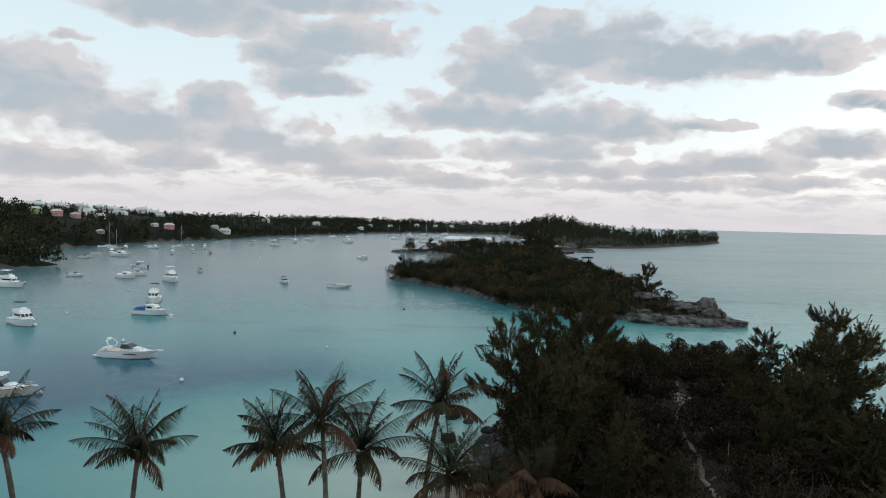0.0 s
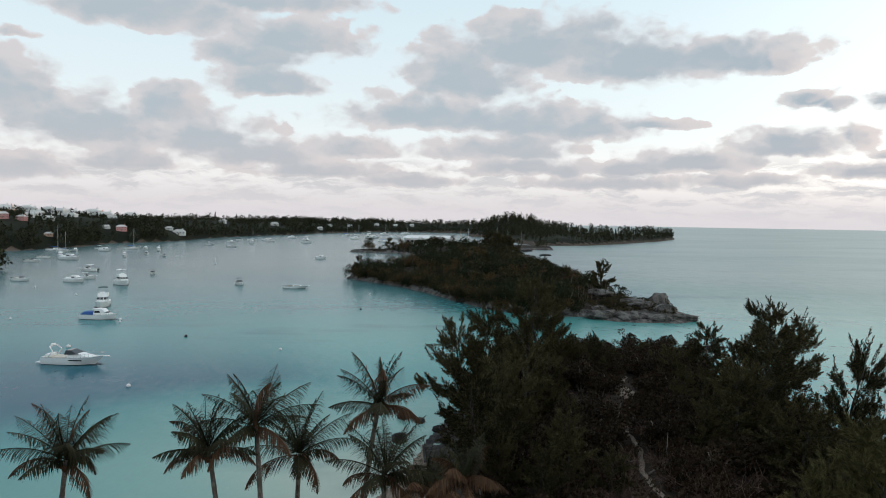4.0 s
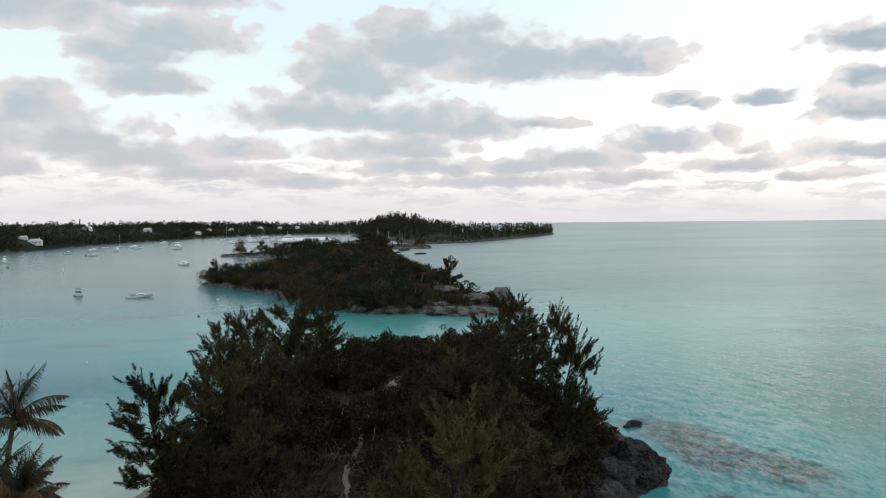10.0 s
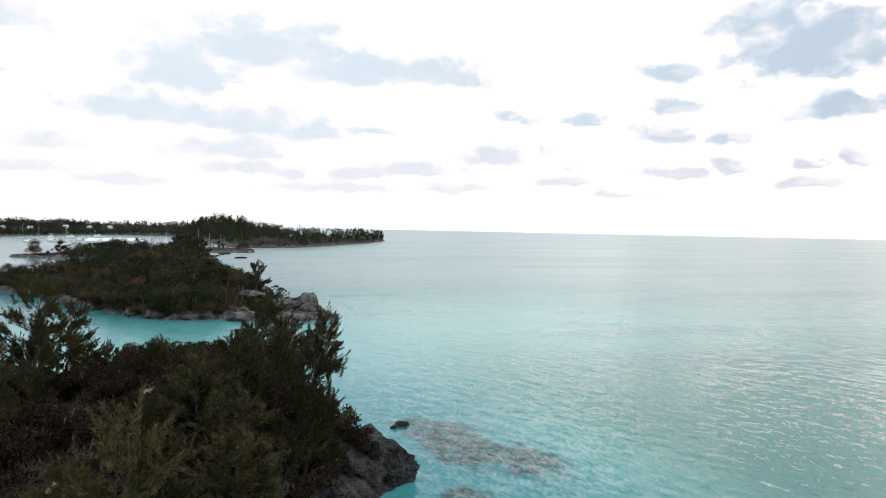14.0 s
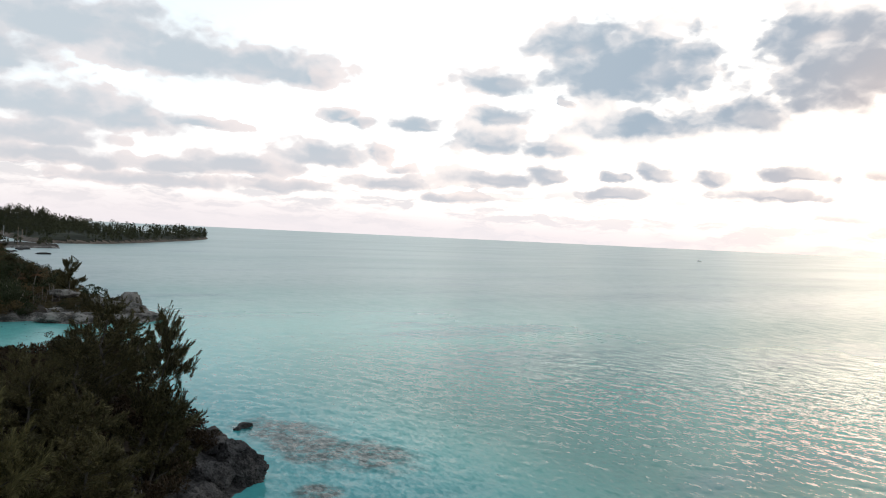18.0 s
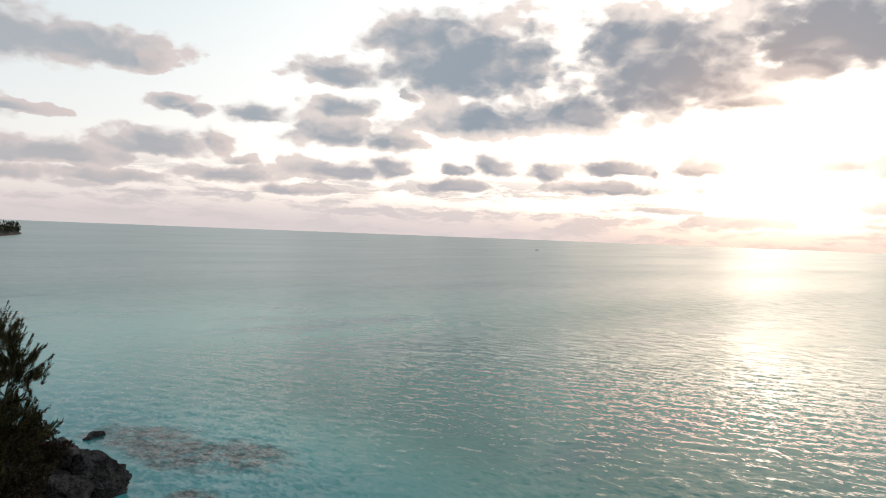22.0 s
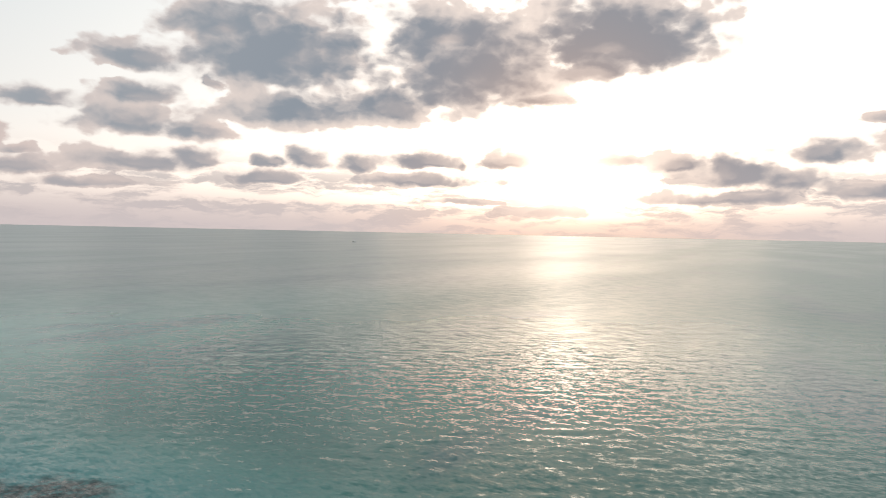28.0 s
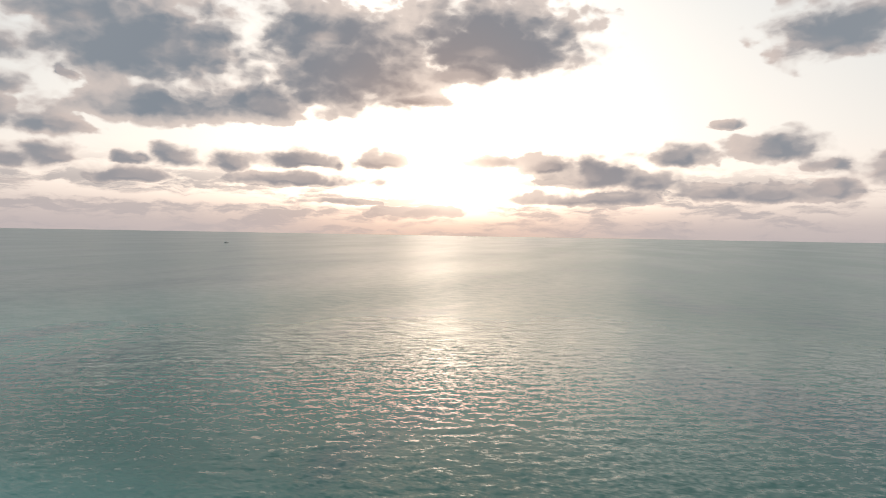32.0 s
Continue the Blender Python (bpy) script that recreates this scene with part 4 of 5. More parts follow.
gold = casuarina(58, 7.0, 2.3, 260, 84, (0.2, 0.1), 0.06, OLIVE)
tagged(gold, "yellowish olive young casuarina beside the path")
for i, (x, y, top, wide) in enumerate([(20.3, 28.8, 14.5, 0.95), (18.3, 29.6, 12.6, 0.9), (22.2, 30.6, 12.9, 0.85)]):
    z = headland.z(x, y) - 0.2
    m = pose(x, y, z, 0, 0, 70 * i) @ Matrix.Diagonal((wide * (top - z) / 7, wide * (top - z) / 7, (top - z) / 7, 1))
    ob = copy_thing(gold, m) if i else gold
    ob.matrix_basis = m
fill = scatter(headland, (4, 36, 40, 92), 50, 43, 4.0, keep=lambda X, Y: (off_path(X, Y) > 2.6) & (X > 6) & (X < 31 + 0.1 * (Y - 55)))
for x, y, z in fill:
    k = int(g.choice([1, 2, 3], p=[0.3, 0.4, 0.3]))
    high = 8.2 if y > 70 and x > 16 else 10.6
    plant(x, y, k, max(z + 2.6, high * g.uniform(0.8, 1.02)), g.uniform(-0.4, 0.6), 0.0, g.uniform(0.85, 1.1))

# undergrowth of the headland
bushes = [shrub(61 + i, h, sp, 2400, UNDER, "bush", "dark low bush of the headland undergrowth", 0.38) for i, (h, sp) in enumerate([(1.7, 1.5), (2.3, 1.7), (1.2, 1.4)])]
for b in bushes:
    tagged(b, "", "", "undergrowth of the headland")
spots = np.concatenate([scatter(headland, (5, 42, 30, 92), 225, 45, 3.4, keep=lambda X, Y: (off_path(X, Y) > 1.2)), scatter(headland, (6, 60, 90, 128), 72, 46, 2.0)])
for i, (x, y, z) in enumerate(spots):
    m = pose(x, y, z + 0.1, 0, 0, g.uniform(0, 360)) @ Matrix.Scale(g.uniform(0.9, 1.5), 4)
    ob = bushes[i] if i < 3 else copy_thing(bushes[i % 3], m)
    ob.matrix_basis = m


def brush(seed, size):
    """A leafless tangle of thin grey-brown twigs."""
    g = rand(seed)
    runs = []
    for i in range(16):
        a, l = g.uniform(0, 6.28), size * g.uniform(0.5, 1.0)
        foot = g.normal(0, 0.15 * size, 3) * [1, 1, 0]
        end = foot + np.array([math.cos(a) * l * 0.7, math.sin(a) * l * 0.7, l * g.uniform(0.4, 0.9)])
        main = bent(foot, end, 0.1, 5, g, 0.12)
        runs.append((main, np.linspace(0.03, 0.012, 5), 4))
        for _ in range(5):
            p = main[g.randint(1, 5)]
            runs.append((bent(p, p + g.normal(0, 0.3 * size, 3) + [0, 0, 0.2 * size], 0.05, 3, g), (0.014, 0.01, 0.006), 3))
    V, F = tubes(*runs)
    root = tagged(new("dry_brush", mesh_from("dry_brush", V, F, TWIGS)), "leafless dry grey-brown brush on the headland", "shrub", "dry brush of the headland")
    return root


dry = [brush(71, 1.8), brush(72, 1.5)]
spots = scatter(headland, (7, 30, 36, 62), 84, 47, 3.0, keep=lambda X, Y: (off_path(X, Y) > 0.9) & (off_path(X, Y) < 9))
for i, (x, y, z) in enumerate(spots):
    m = pose(x, y, z, 0, 0, g.uniform(0, 360)) @ Matrix.Scale(g.uniform(0.8, 1.4), 4)
    ob = dry[i] if i < 2 else copy_thing(dry[i % 2], m)
    ob.matrix_basis = m
for i, (x, y, a, l) in enumerate([(15.6, 47.5, 60, 2.6), (16.9, 46.2, 20, 2.0), (20.3, 57.5, 100, 3.0), (13.0, 50.5, 150, 2.4)]):
    z, gg = headland.z(x, y), rand(90 + i)
    e = np.array([math.cos(radians(a)) * l, math.sin(radians(a)) * l, 0.7])
    runs = [(bent((0, 0, 0.1), e, 0.15, 5, gg, 0.1), np.linspace(0.11, 0.04, 5), 6)]
    for j in range(3):
        runs.append((bent(e * (0.4 + 0.2 * j), e * (0.5 + 0.2 * j) + gg.normal(0, 0.5, 3) + [0, 0, 0.5], 0, 4, gg), np.linspace(0.05, 0.015, 4), 5))
    V, F = tubes(*runs)
    tagged(new("fallen_branch", mesh_from("fallen_branch", V, F, DEADWOOD, smooth=True)), "bleached fallen branch lying beside the path", "branch").location = (x, y, z)


# ---- rocks ----
def rock(name, x, y, z, size, seed, mat, label, turn=0.0, level=4, rough=0.22):
    """A weathered limestone block: ledges, pits and broken edges."""
    bm = bmesh.new()
    bmesh.ops.create_icosphere(bm, subdivisions=level, radius=1.0)
    off = Vector((seed * 3.7, seed * 1.3, seed * 2.1))
    g = rand(seed + 500)
    cuts = [(Vector(g.normal(size=3)).normalized(), g.uniform(0.62, 0.95)) for _ in range(16)]
    for v in bm.verts:
        p = v.co.copy()
        # a rounded block, then broken faces, beds and upright fissures
        q = p / (abs(p.x) ** 4 + abs(p.y) ** 4 + abs(p.z) ** 4) ** 0.25 * 0.9
        for c, d in cuts:
            over = q.dot(c) - d
            if over > 0:
                q -= c * over * 0.95
        bed = p.z * 4.5 + noise.noise(p * 1.3 + off) * 1.4
        step = noise.noise(Vector((math.floor(bed) * 7.7, seed, 0.5)) + p * 0.6) * 0.16
        gap = 0.12 if bed - math.floor(bed) < 0.16 else 0.0
        slit = max(0.0, 0.09 - abs(noise.noise(Vector((p.x * 1.8, p.y * 1.8, p.z * 0.35)) + off))) * 2.2
        d = noise.fractal(p * 2.2 + off, 0.8, 2.0, 6) * 0.35 + step - gap - slit
        v.co = q * (1.12 + d * rough * 1.5)
    ob = part(name, bm, mat, None, label, True)
    ob.matrix_basis = pose(x, y, z, 0, 0, turn) @ Matrix.Diagonal((*size, 1))
    return tagged(ob, label, "rock")


rock("headland_rock", 43.0, 56.6, 0.9, (1.9, 2.8, 2.1), 1, DARK_ROCK, "dark weathered limestone block at the headland's foot", 12, 6, 0.3)
rock("headland_rock", 40.0, 55.2, 0.7, (2.3, 2.3, 1.6), 2, DARK_ROCK, "dark cracked limestone block at the waterline", -10, 5, 0.3)
rock("headland_rock", 37.4, 51.3, 0.4, (2.6, 2.0, 1.5), 3, DARK_ROCK, "dark cracked limestone block at the waterline", 30, 5, 0.3)
rock("headland_rock", 43.6, 64.5, 1.0, (1.7, 2.4, 1.6), 4, DARK_ROCK, "dark weathered limestone block under bushes", 5, 4, 0.3)
rock("headland_rock", 40.8, 60.5, 2.2, (2.2, 3.0, 1.3), 5, DARK_ROCK, "dark pitted limestone shelf above the sea", 20, 4, 0.3)
for i, (x, y, sx, sy, sz) in enumerate([(50.2, 71.4, 0.9, 0.6, 0.55), (49.0, 70.6, 0.5, 0.4, 0.35), (1.0, 82.5, 1.3, 0.8, 0.75), (0.3, 73.6, 1.0, 0.8, 0.95), (2.6, 80.3, 0.7, 0.6, 0.5), (4.6, 77.0, 0.9, 0.7, 0.6), (58.5, 128.6, 2.6, 0.8, 0.55)]):
    rock("sea_rock", x, y, 0.05, (sx, sy, sz), 10 + i, DARK_ROCK, "dark rock standing in the shallow water", 30 * i, 3)
for i, (x, y, z, sx, sy, sz) in enumerate([(47.5, 166.0, 0.8, 4.2, 2.2, 1.3), (54.5, 163.2, 0.7, 3.8, 2.0, 1.5), (61.0, 162.6, 0.7, 3.6, 2.2, 1.2), (66.8, 164.2, 0.6, 3.4, 2.4, 1.1), (65.5, 172.0, 1.2, 3.0, 4.0, 2.2), (66.0, 179.0, 1.6, 3.0, 3.2, 3.5),
                                          (60.0, 176.0, 2.2, 4.0, 4.5, 1.7), (38.0, 171.0, 0.6, 3.6, 1.6, 1.0), (28.5, 176.0, 0.7, 2.6, 1.6, 1.3), (24.0, 182.0, 0.8, 2.2, 1.6, 1.4), (33.0, 174.5, 1.6, 2.2, 1.4, 1.4), (17.0, 197.0, 0.4, 2.2, 1.4, 0.8), (-19.5, 271.5, 0.2, 2.6, 1.6, 0.7), (53.0, 186.0, 4.2, 3.2, 2.2, 1.0)]):
    rock("island_ledge", x, y, z, (sx, sy, sz), 30 + i, LIMESTONE, "pale grey layered limestone ledge on the island shore", 25 * i % 40 - 20, 4, 0.3)
for i, (x, y, sx, sy, sz) in enumerate([(95, 471, 4.2, 2.0, 1.1), (94, 533, 5.0, 2.4, 1.4), (84, 500, 3.0, 2.0, 0.9), (79, 488, 3.6, 3.0, 1.3), (90, 520, 2.2, 1.6, 0.7)]):
    rock("reef_rock", x, y, 0.1, (sx, sy, sz), 60 + i, DARK_ROCK, "low dark rock awash off the island", 20 * i, 3)


# ---- palms ----
def frond(g, length, droop, lift, dry, name="frond"):
    """One feather leaf: an arched midrib with two rows of narrow hanging leaflets."""
    n, pts, p, ang = 14, [], np.zeros(3), lift
    for i in range(n):
        pts.append(p.copy())
        p = p + np.array([math.cos(ang), 0, math.sin(ang)]) * length / n
        ang -= droop / n * (0.6 + 1.1 * i / n)
    V, F = tube(pts, np.linspace(0.035, 0.008, n), 4)
    V = [tuple(v) for v in V]
    for i in range(56):
        t = 0.08 + 0.92 * i / 55
        k = t * (n - 1)
        a = pts[int(k)] + (pts[min(int(k) + 1, n - 1)] - pts[int(k)]) * (k % 1)
        d = pts[min(int(k) + 1, n - 1)] - pts[max(int(k) - 1, 0)]
        d /= np.linalg.norm(d)
        l = length * 0.27 * math.sin(math.pi * min(1, 0.18 + 0.8 * t)) * g.uniform(0.8, 1.15)
        for s in (-1, 1):
            out = np.array([0, s, 0]) * 0.65 + d * 0.7 + np.array([0, 0, -0.6 if not dry else -1.0]) + g.normal(0, 0.12, 3)
            out /= np.linalg.norm(out)
            w = np.cross(out, (0, 0, 1.0))
            w = w / (np.linalg.norm(w) + 1e-6) * 0.019
            m, e = a + out * l * 0.55, a + out * l + np.array([0, 0, -0.2 * l])
            b = len(V)
            V += [tuple(a - w), tuple(a + w), tuple(m + w * 1.1), tuple(m - w * 1.1), tuple(e)]
            F += [(b, b + 1, b + 2, b + 3), (b + 3, b + 2, b + 4)]
    return mesh_from(name, V, F, PALM_DRY if dry else PALM_GREEN)


def palm(seed, height, fronds=21, length=2.9, dry_share=0.25, lean=(0.6, 0.0)):
    """A coconut palm: ringed trunk, a crown of feather leaves pressed by the wind, old leaves hanging."""
    g = rand(seed)
    root = tagged(new("coconut_palm"), "wind-blown coconut palm with browned fronds above the beach", "palm", "palms above the beach")
    top = np.array([lean[0], lean[1], 0.0])
    pts = [np.array([lean[0] * t * t, lean[1] * t * t, -height * (1 - t)]) - top * 1.0 for t in np.linspace(-0.05, 1, 22)]
    V, F = tube(pts, [0.16 - 0.06 * t + 0.012 * (i % 2) for i, t in enumerate(np.linspace(0, 1, 22))], 9)
    o = new("trunk", mesh_from("trunk", V, F, BARK))
    o.parent = root
    for i in range(fronds):
        f = i / (fronds - 1)
        a = i * 137.5 + g.uniform(-15, 15)
        lift = radians(88 - 88 * f ** 1.2 + g.uniform(-10, 10))
        dry = f > 1 - dry_share or g.rand() < 0.05
        me = frond(g, length * g.uniform(0.85, 1.1) * (0.85 if f < 0.15 else 1.0), radians(22 + 42 * f + (25 if dry else 0)), lift, dry)
        o = new("frond", me)
        o.parent = root
        o.matrix_local = pose(0, 0, 0.15 - 0.3 * f, g.uniform(-25, 25), 0, a)
        if dry:
            tagged(o, "dry brown hanging frond")
    for i in range(4):
        bm = bmesh.new()
        bmesh.ops.create_icosphere(bm, subdivisions=2, radius=0.13)
        for v in bm.verts:
            v.co.z *= 1.25
        o = part("coconut", bm, PALM_DRY, root, "brown coconut", True)
        o.location = (0.22 * math.cos(i * 1.6), 0.22 * math.sin(i * 1.6), -0.3 - 0.08 * (i % 2))
    return root


palms = [palm(101, 9.0, 20, 3.3, 0.14), palm(102, 8.5, 18, 3.1, 0.18, (-0.8, 0.3)), palm(103, 8.0, 20, 3.4, 0.16, (0.3, -0.5)), palm(104, 7.0, 18, 2.6, 0.6, (0.5, 0.3))]
for i, (x, y, z, k, turn, s) in enumerate([(-14.9, 34.5, 11.6, 0, 0, 1.0), (-8.1, 33.4, 12.4, 1, 0, 0.95), (-4.6, 37.5, 10.9, 2, 0, 1.0), (3.2, 29.0, 12.7, 3, 0, 0.8), (-6.1, 33.9, 13.4, 0, 140, 0.95), (-0.6, 38.8, 13.1, 1, 200, 1.08),
                                           (-0.1, 33.8, 11.1, 2, 120, 1.0), (-21.6, 34.6, 12.2, 1, 60, 1.05), (1.8, 33.0, 10.8, 3, 100, 0.9)]):
    m = pose(x, y, z, 0, 0, turn) @ Matrix.Scale(s, 4)
    ob = palms[k] if i == [0, 1, 2, 3].index(k) and i < 4 else copy_thing(palms[k], m)
    ob.matrix_basis = m

# slender trees that stand out on the island
def small_tree(seed, height, spread, label):
    t = casuarina(seed, height, spread, 300, 110, (0.2, 0.0), 0.12)
    tagged(t, label, "tree", "lone trees of the island")
    return t


def place(ob, x, y, z, turn=0, s=1.0):
    ob.matrix_basis = pose(x, y, z, 0, 0, turn) @ Matrix.Scale(s, 4)
    return ob


lone = small_tree(111, 7.0, 2.3, "slender upright casuarina on the island")
place(lone, 56.0, 196.4, isle.z(56, 196.4) - 0.2, 0, (11.8 - isle.z(56, 196.4)) / 7)
lone_b = small_tree(112, 6.5, 2.0, "ragged young casuarina on the island shore")
place(lone_b, -17.0, 270.0, isle.z(-17, 270) - 0.2, 0, 1.1)
for x, y, top, s in [(-10.4, 484, 9.8, 1), (62, 470, 15, 1), (66, 455, 13.5, 0), (58, 480, 14, 1), (68, 480, 12, 1), (64, 440, 12, 0), (60, 460, 15, 0), (54, 470, 13, 1), (70, 465, 12, 0), (50, 215, 9.0, 1), (47, 230, 10.5, 1), (30, 260, 11, 1)]:
    src = (lone, lone_b)[s]
    z = isle.z(x, y) - 0.2
    k = (top - z) / (7.0, 6.5)[s]
    copy_thing(src, pose(x, y, z)).matrix_basis = pose(x, y, z, 0, 0, x * 40) @ Matrix.Diagonal((k * 1.3, k * 1.3, k, 1))
small_palm = palm(113, 4.5, 15, 2.0, 0.3)
tagged(small_palm, "small fan of a palm on the island", "palm", "palms of the island")
place(small_palm, 40, 200, isle.z(40, 200) + 4.6)
for x, y, h in [(50, 205, 4.6), (44, 192, 4.2), (36, 210, 4.4), (33, 480, 6.0), (26, 470, 5.0)]:
    copy_thing(small_palm, pose(x, y, isle.z(x, y) + h)).matrix_basis = pose(x, y, isle.z(x, y) + h, 0, 0, x * 50) @ Matrix.Scale(1.0 if y < 300 else 1.4, 4)
# bare stems on the island's flank
gb = rand(120)
for i in range(16):
    x, y = gb.uniform(36, 54), gb.uniform(178, 192)
    V, F = tube(bent((0, 0, -0.3), (gb.uniform(-0.5, 0.5), gb.uniform(-0.4, 0.4), gb.uniform(3, 4.6)), 0, 5, gb, 0.05), np.linspace(0.10, 0.05, 5), 6)
    tagged(new("bare_trunk", mesh_from("bare_trunk", V, F, DEADWOOD, smooth=True)), "pale bare trunk among the island scrub", "tree", "bare trunks of the island").location = (x, y, isle.z(x, y))


# ---- boats ----
def hull_mesh(L, B, H, fore=0.35, rake=0.12, sheer=0.25, low=0.0, high=1.0, stern=0.85, vee=0.55):
    """A lofted planked or moulded hull; x forward, waterline at z 0, cut between the heights low and high of its side."""
    V, F, ns = [], [], 15
    ring = [(0.0, -0.35), (0.55, -0.25), (0.86, 0.05), (0.93, 0.35), (0.97, 0.7), (1.0, 1.0)]
    for i in range(ns):
        t = i / (ns - 1)
        u = max(0.0, (t - (1 - fore)) / fore)
        half = B / 2 * ((stern + (1 - stern) * min(1, t / 0.3)) * (1 - u ** 2.2) + 0.015)
        top = H * (1 + sheer * (max(0, t - 0.3) / 0.7) ** 2)
        sec = []
        for w, h in ring:
            flare = 1 if h > 0.9 else 1 - u * vee * (1 - max(h, 0)) * 0.8
            z = h * top if h > 0 else h * H * (1 - 0.8 * u)
            xx = -L / 2 + L * t - rake * L * u * (1 - max(0, h)) * 1.0
            sec.append((xx, half * w * flare, z))
        V += [(x, y, z) for x, y, z in sec] + [(x, -y, z) for x, y, z in sec[::-1]]
    m = 12
    for i in range(ns - 1):
        for k in range(m - 1):
            if k == 5:
                continue
            a = i * m + k
            F.append((a, a + 1, a + 1 + m, a + m))
    F.append(tuple(range(m)))
    F.append(tuple(range((ns - 1) * m, ns * m))[::-1])
    deck = [(x, y, z - 0.04) for i in range(ns) for x, y, z in (V[i * m + 5], V[i * m + 6])]
    DF = [(2 * i, 2 * i + 2, 2 * i + 3, 2 * i + 1) for i in range(ns - 1)]
    return V, F, deck, DF


def box_shell(x0, x1, y0, y1, z0, z1, front=0.0, back=0.0, side=0.0, bev=0.05):
    """A bevelled cabin block with raked front, back and sides."""
    bm = bmesh.new()
    vs = [bm.verts.new(p) for p in [(x0, y0, z0), (x1, y0, z0), (x1, y1, z0), (x0, y1, z0),
                                    (x0 + back, y0 + side, z1), (x1 - front, y0 + side, z1), (x1 - front, y1 - side, z1), (x0 + back, y1 - side, z1)]]
    for f in [(0, 3, 2, 1), (4, 5, 6, 7), (0, 1, 5, 4), (1, 2, 6, 5), (2, 3, 7, 6), (3, 0, 4, 7)]:
        bm.faces.new([vs[i] for i in f])
    if bev:
        bmesh.ops.bevel(bm, geom=list(bm.edges), offset=bev, segments=2, affect="EDGES", profile=0.6)
    return bm


def rod_mesh(name, runs, mat, parent, label=""):
    V, F = tubes(*runs)
    o = new(name, mesh_from(name, V, F, mat, smooth=True))
    o.parent = parent
    return tagged(o, label)


def boat(label, L, B, H, paint=None, kind="motor boat", group="boats moored in the bay", **k):
    root = tagged(new(k.pop("name", "motor_boat")), label, kind, group)
    V, F, D, DF = hull_mesh(L, B, H, **k)
    o = new("hull", mesh_from("hull", V, F, paint or GELCOAT, smooth=False))
    o.parent = root
    o = new("deck", mesh_from("deck", D, DF, GELCOAT))
    o.parent = root
    V2 = [(x, y * 1.012, z) for x, y, z in V]
    rub = []
    for s in (5, 6):
        rub.append(([np.array(V2[i * 12 + s]) for i in range(15)], [0.035] * 15, 5))
    rod_mesh("rub_rail", rub, RUBBER if paint else STEEL, root)
    boot = [(v[0], v[1] * 1.015, min(v[2], 0.1)) for v in V]
    o = new("bottom_band", mesh_from("bottom_band", boot, [f for f in F if len(f) == 4], BOTTOM))
    o.parent = root
    return root


def rails(root, L, B, H, x0, x1, height=0.5, posts=6):
    runs = []
    for s in (-1, 1):
        pts = [np.array([x0 + (x1 - x0) * t, s * B / 2 * 0.9 * (1 - max(0, t - 0.25) ** 2 * 1.25), H * (1.03 + 0.22 * t) + height]) for t in np.linspace(0, 1, 8)]
        runs.append((pts, [0.025] * 8, 5))
        for p in pts[::max(1, 8 // posts)]:
            runs.append(([p, p - [0, 0, height]], (0.02, 0.02), 4))
    rod_mesh("guard_rail", runs, STEEL, root, "bright steel guard rail")


def window_strip(root, x0, x1, y, z0, z1, name="window"):
    for s in (-1, 1):
        part(name, box_shell(x0, x1, min(s * y, s * (y + 0.03)), max(s * y, s * (y + 0.03)), z0, z1, 0.1, 0.15, 0, 0.01), TINTED, root)


def canopy(root, x0, x1, half, z, mat, label, base):
    bm = bmesh.new()
    bmesh.ops.create_grid(bm, x_segments=8, y_segments=6, size=1.0)
    for v in bm.verts:
        x, y = v.co.x, v.co.y
        v.co = Vector(((x0 + x1) / 2 + x * (x1 - x0) / 2, y * half, z + 0.14 * (1 - y * y) - 0.05 * x * x))
    bmesh.ops.solidify(bm, geom=list(bm.faces), thickness=0.05)
    part("canopy", bm, mat, root, label)
    runs = []
    for x in (x0 + 0.15, x1 - 0.15):
        for s in (-1, 1):
            runs.append(([np.array([x, s * half * 0.95, z]), np.array([(x + (x0 + x1) / 2) / 2, s * half * 0.9, base])], (0.022, 0.022), 5))
    rod_mesh("canopy_frame", runs, STEEL, root)


def outboard(root, x, y=0.0, mat=None):
    part("outboard", box_shell(x - 0.45, x, y - 0.18, y + 0.18, 0.55, 1.2, 0.08, 0.08, 0.03, 0.06), mat or RUBBER, root, "dark outboard motor")
    part("outboard_leg", box_shell(x - 0.3, x - 0.1, y - 0.07, y + 0.07, -0.3, 0.6, 0, 0, 0, 0.02), mat or RUBBER, root)


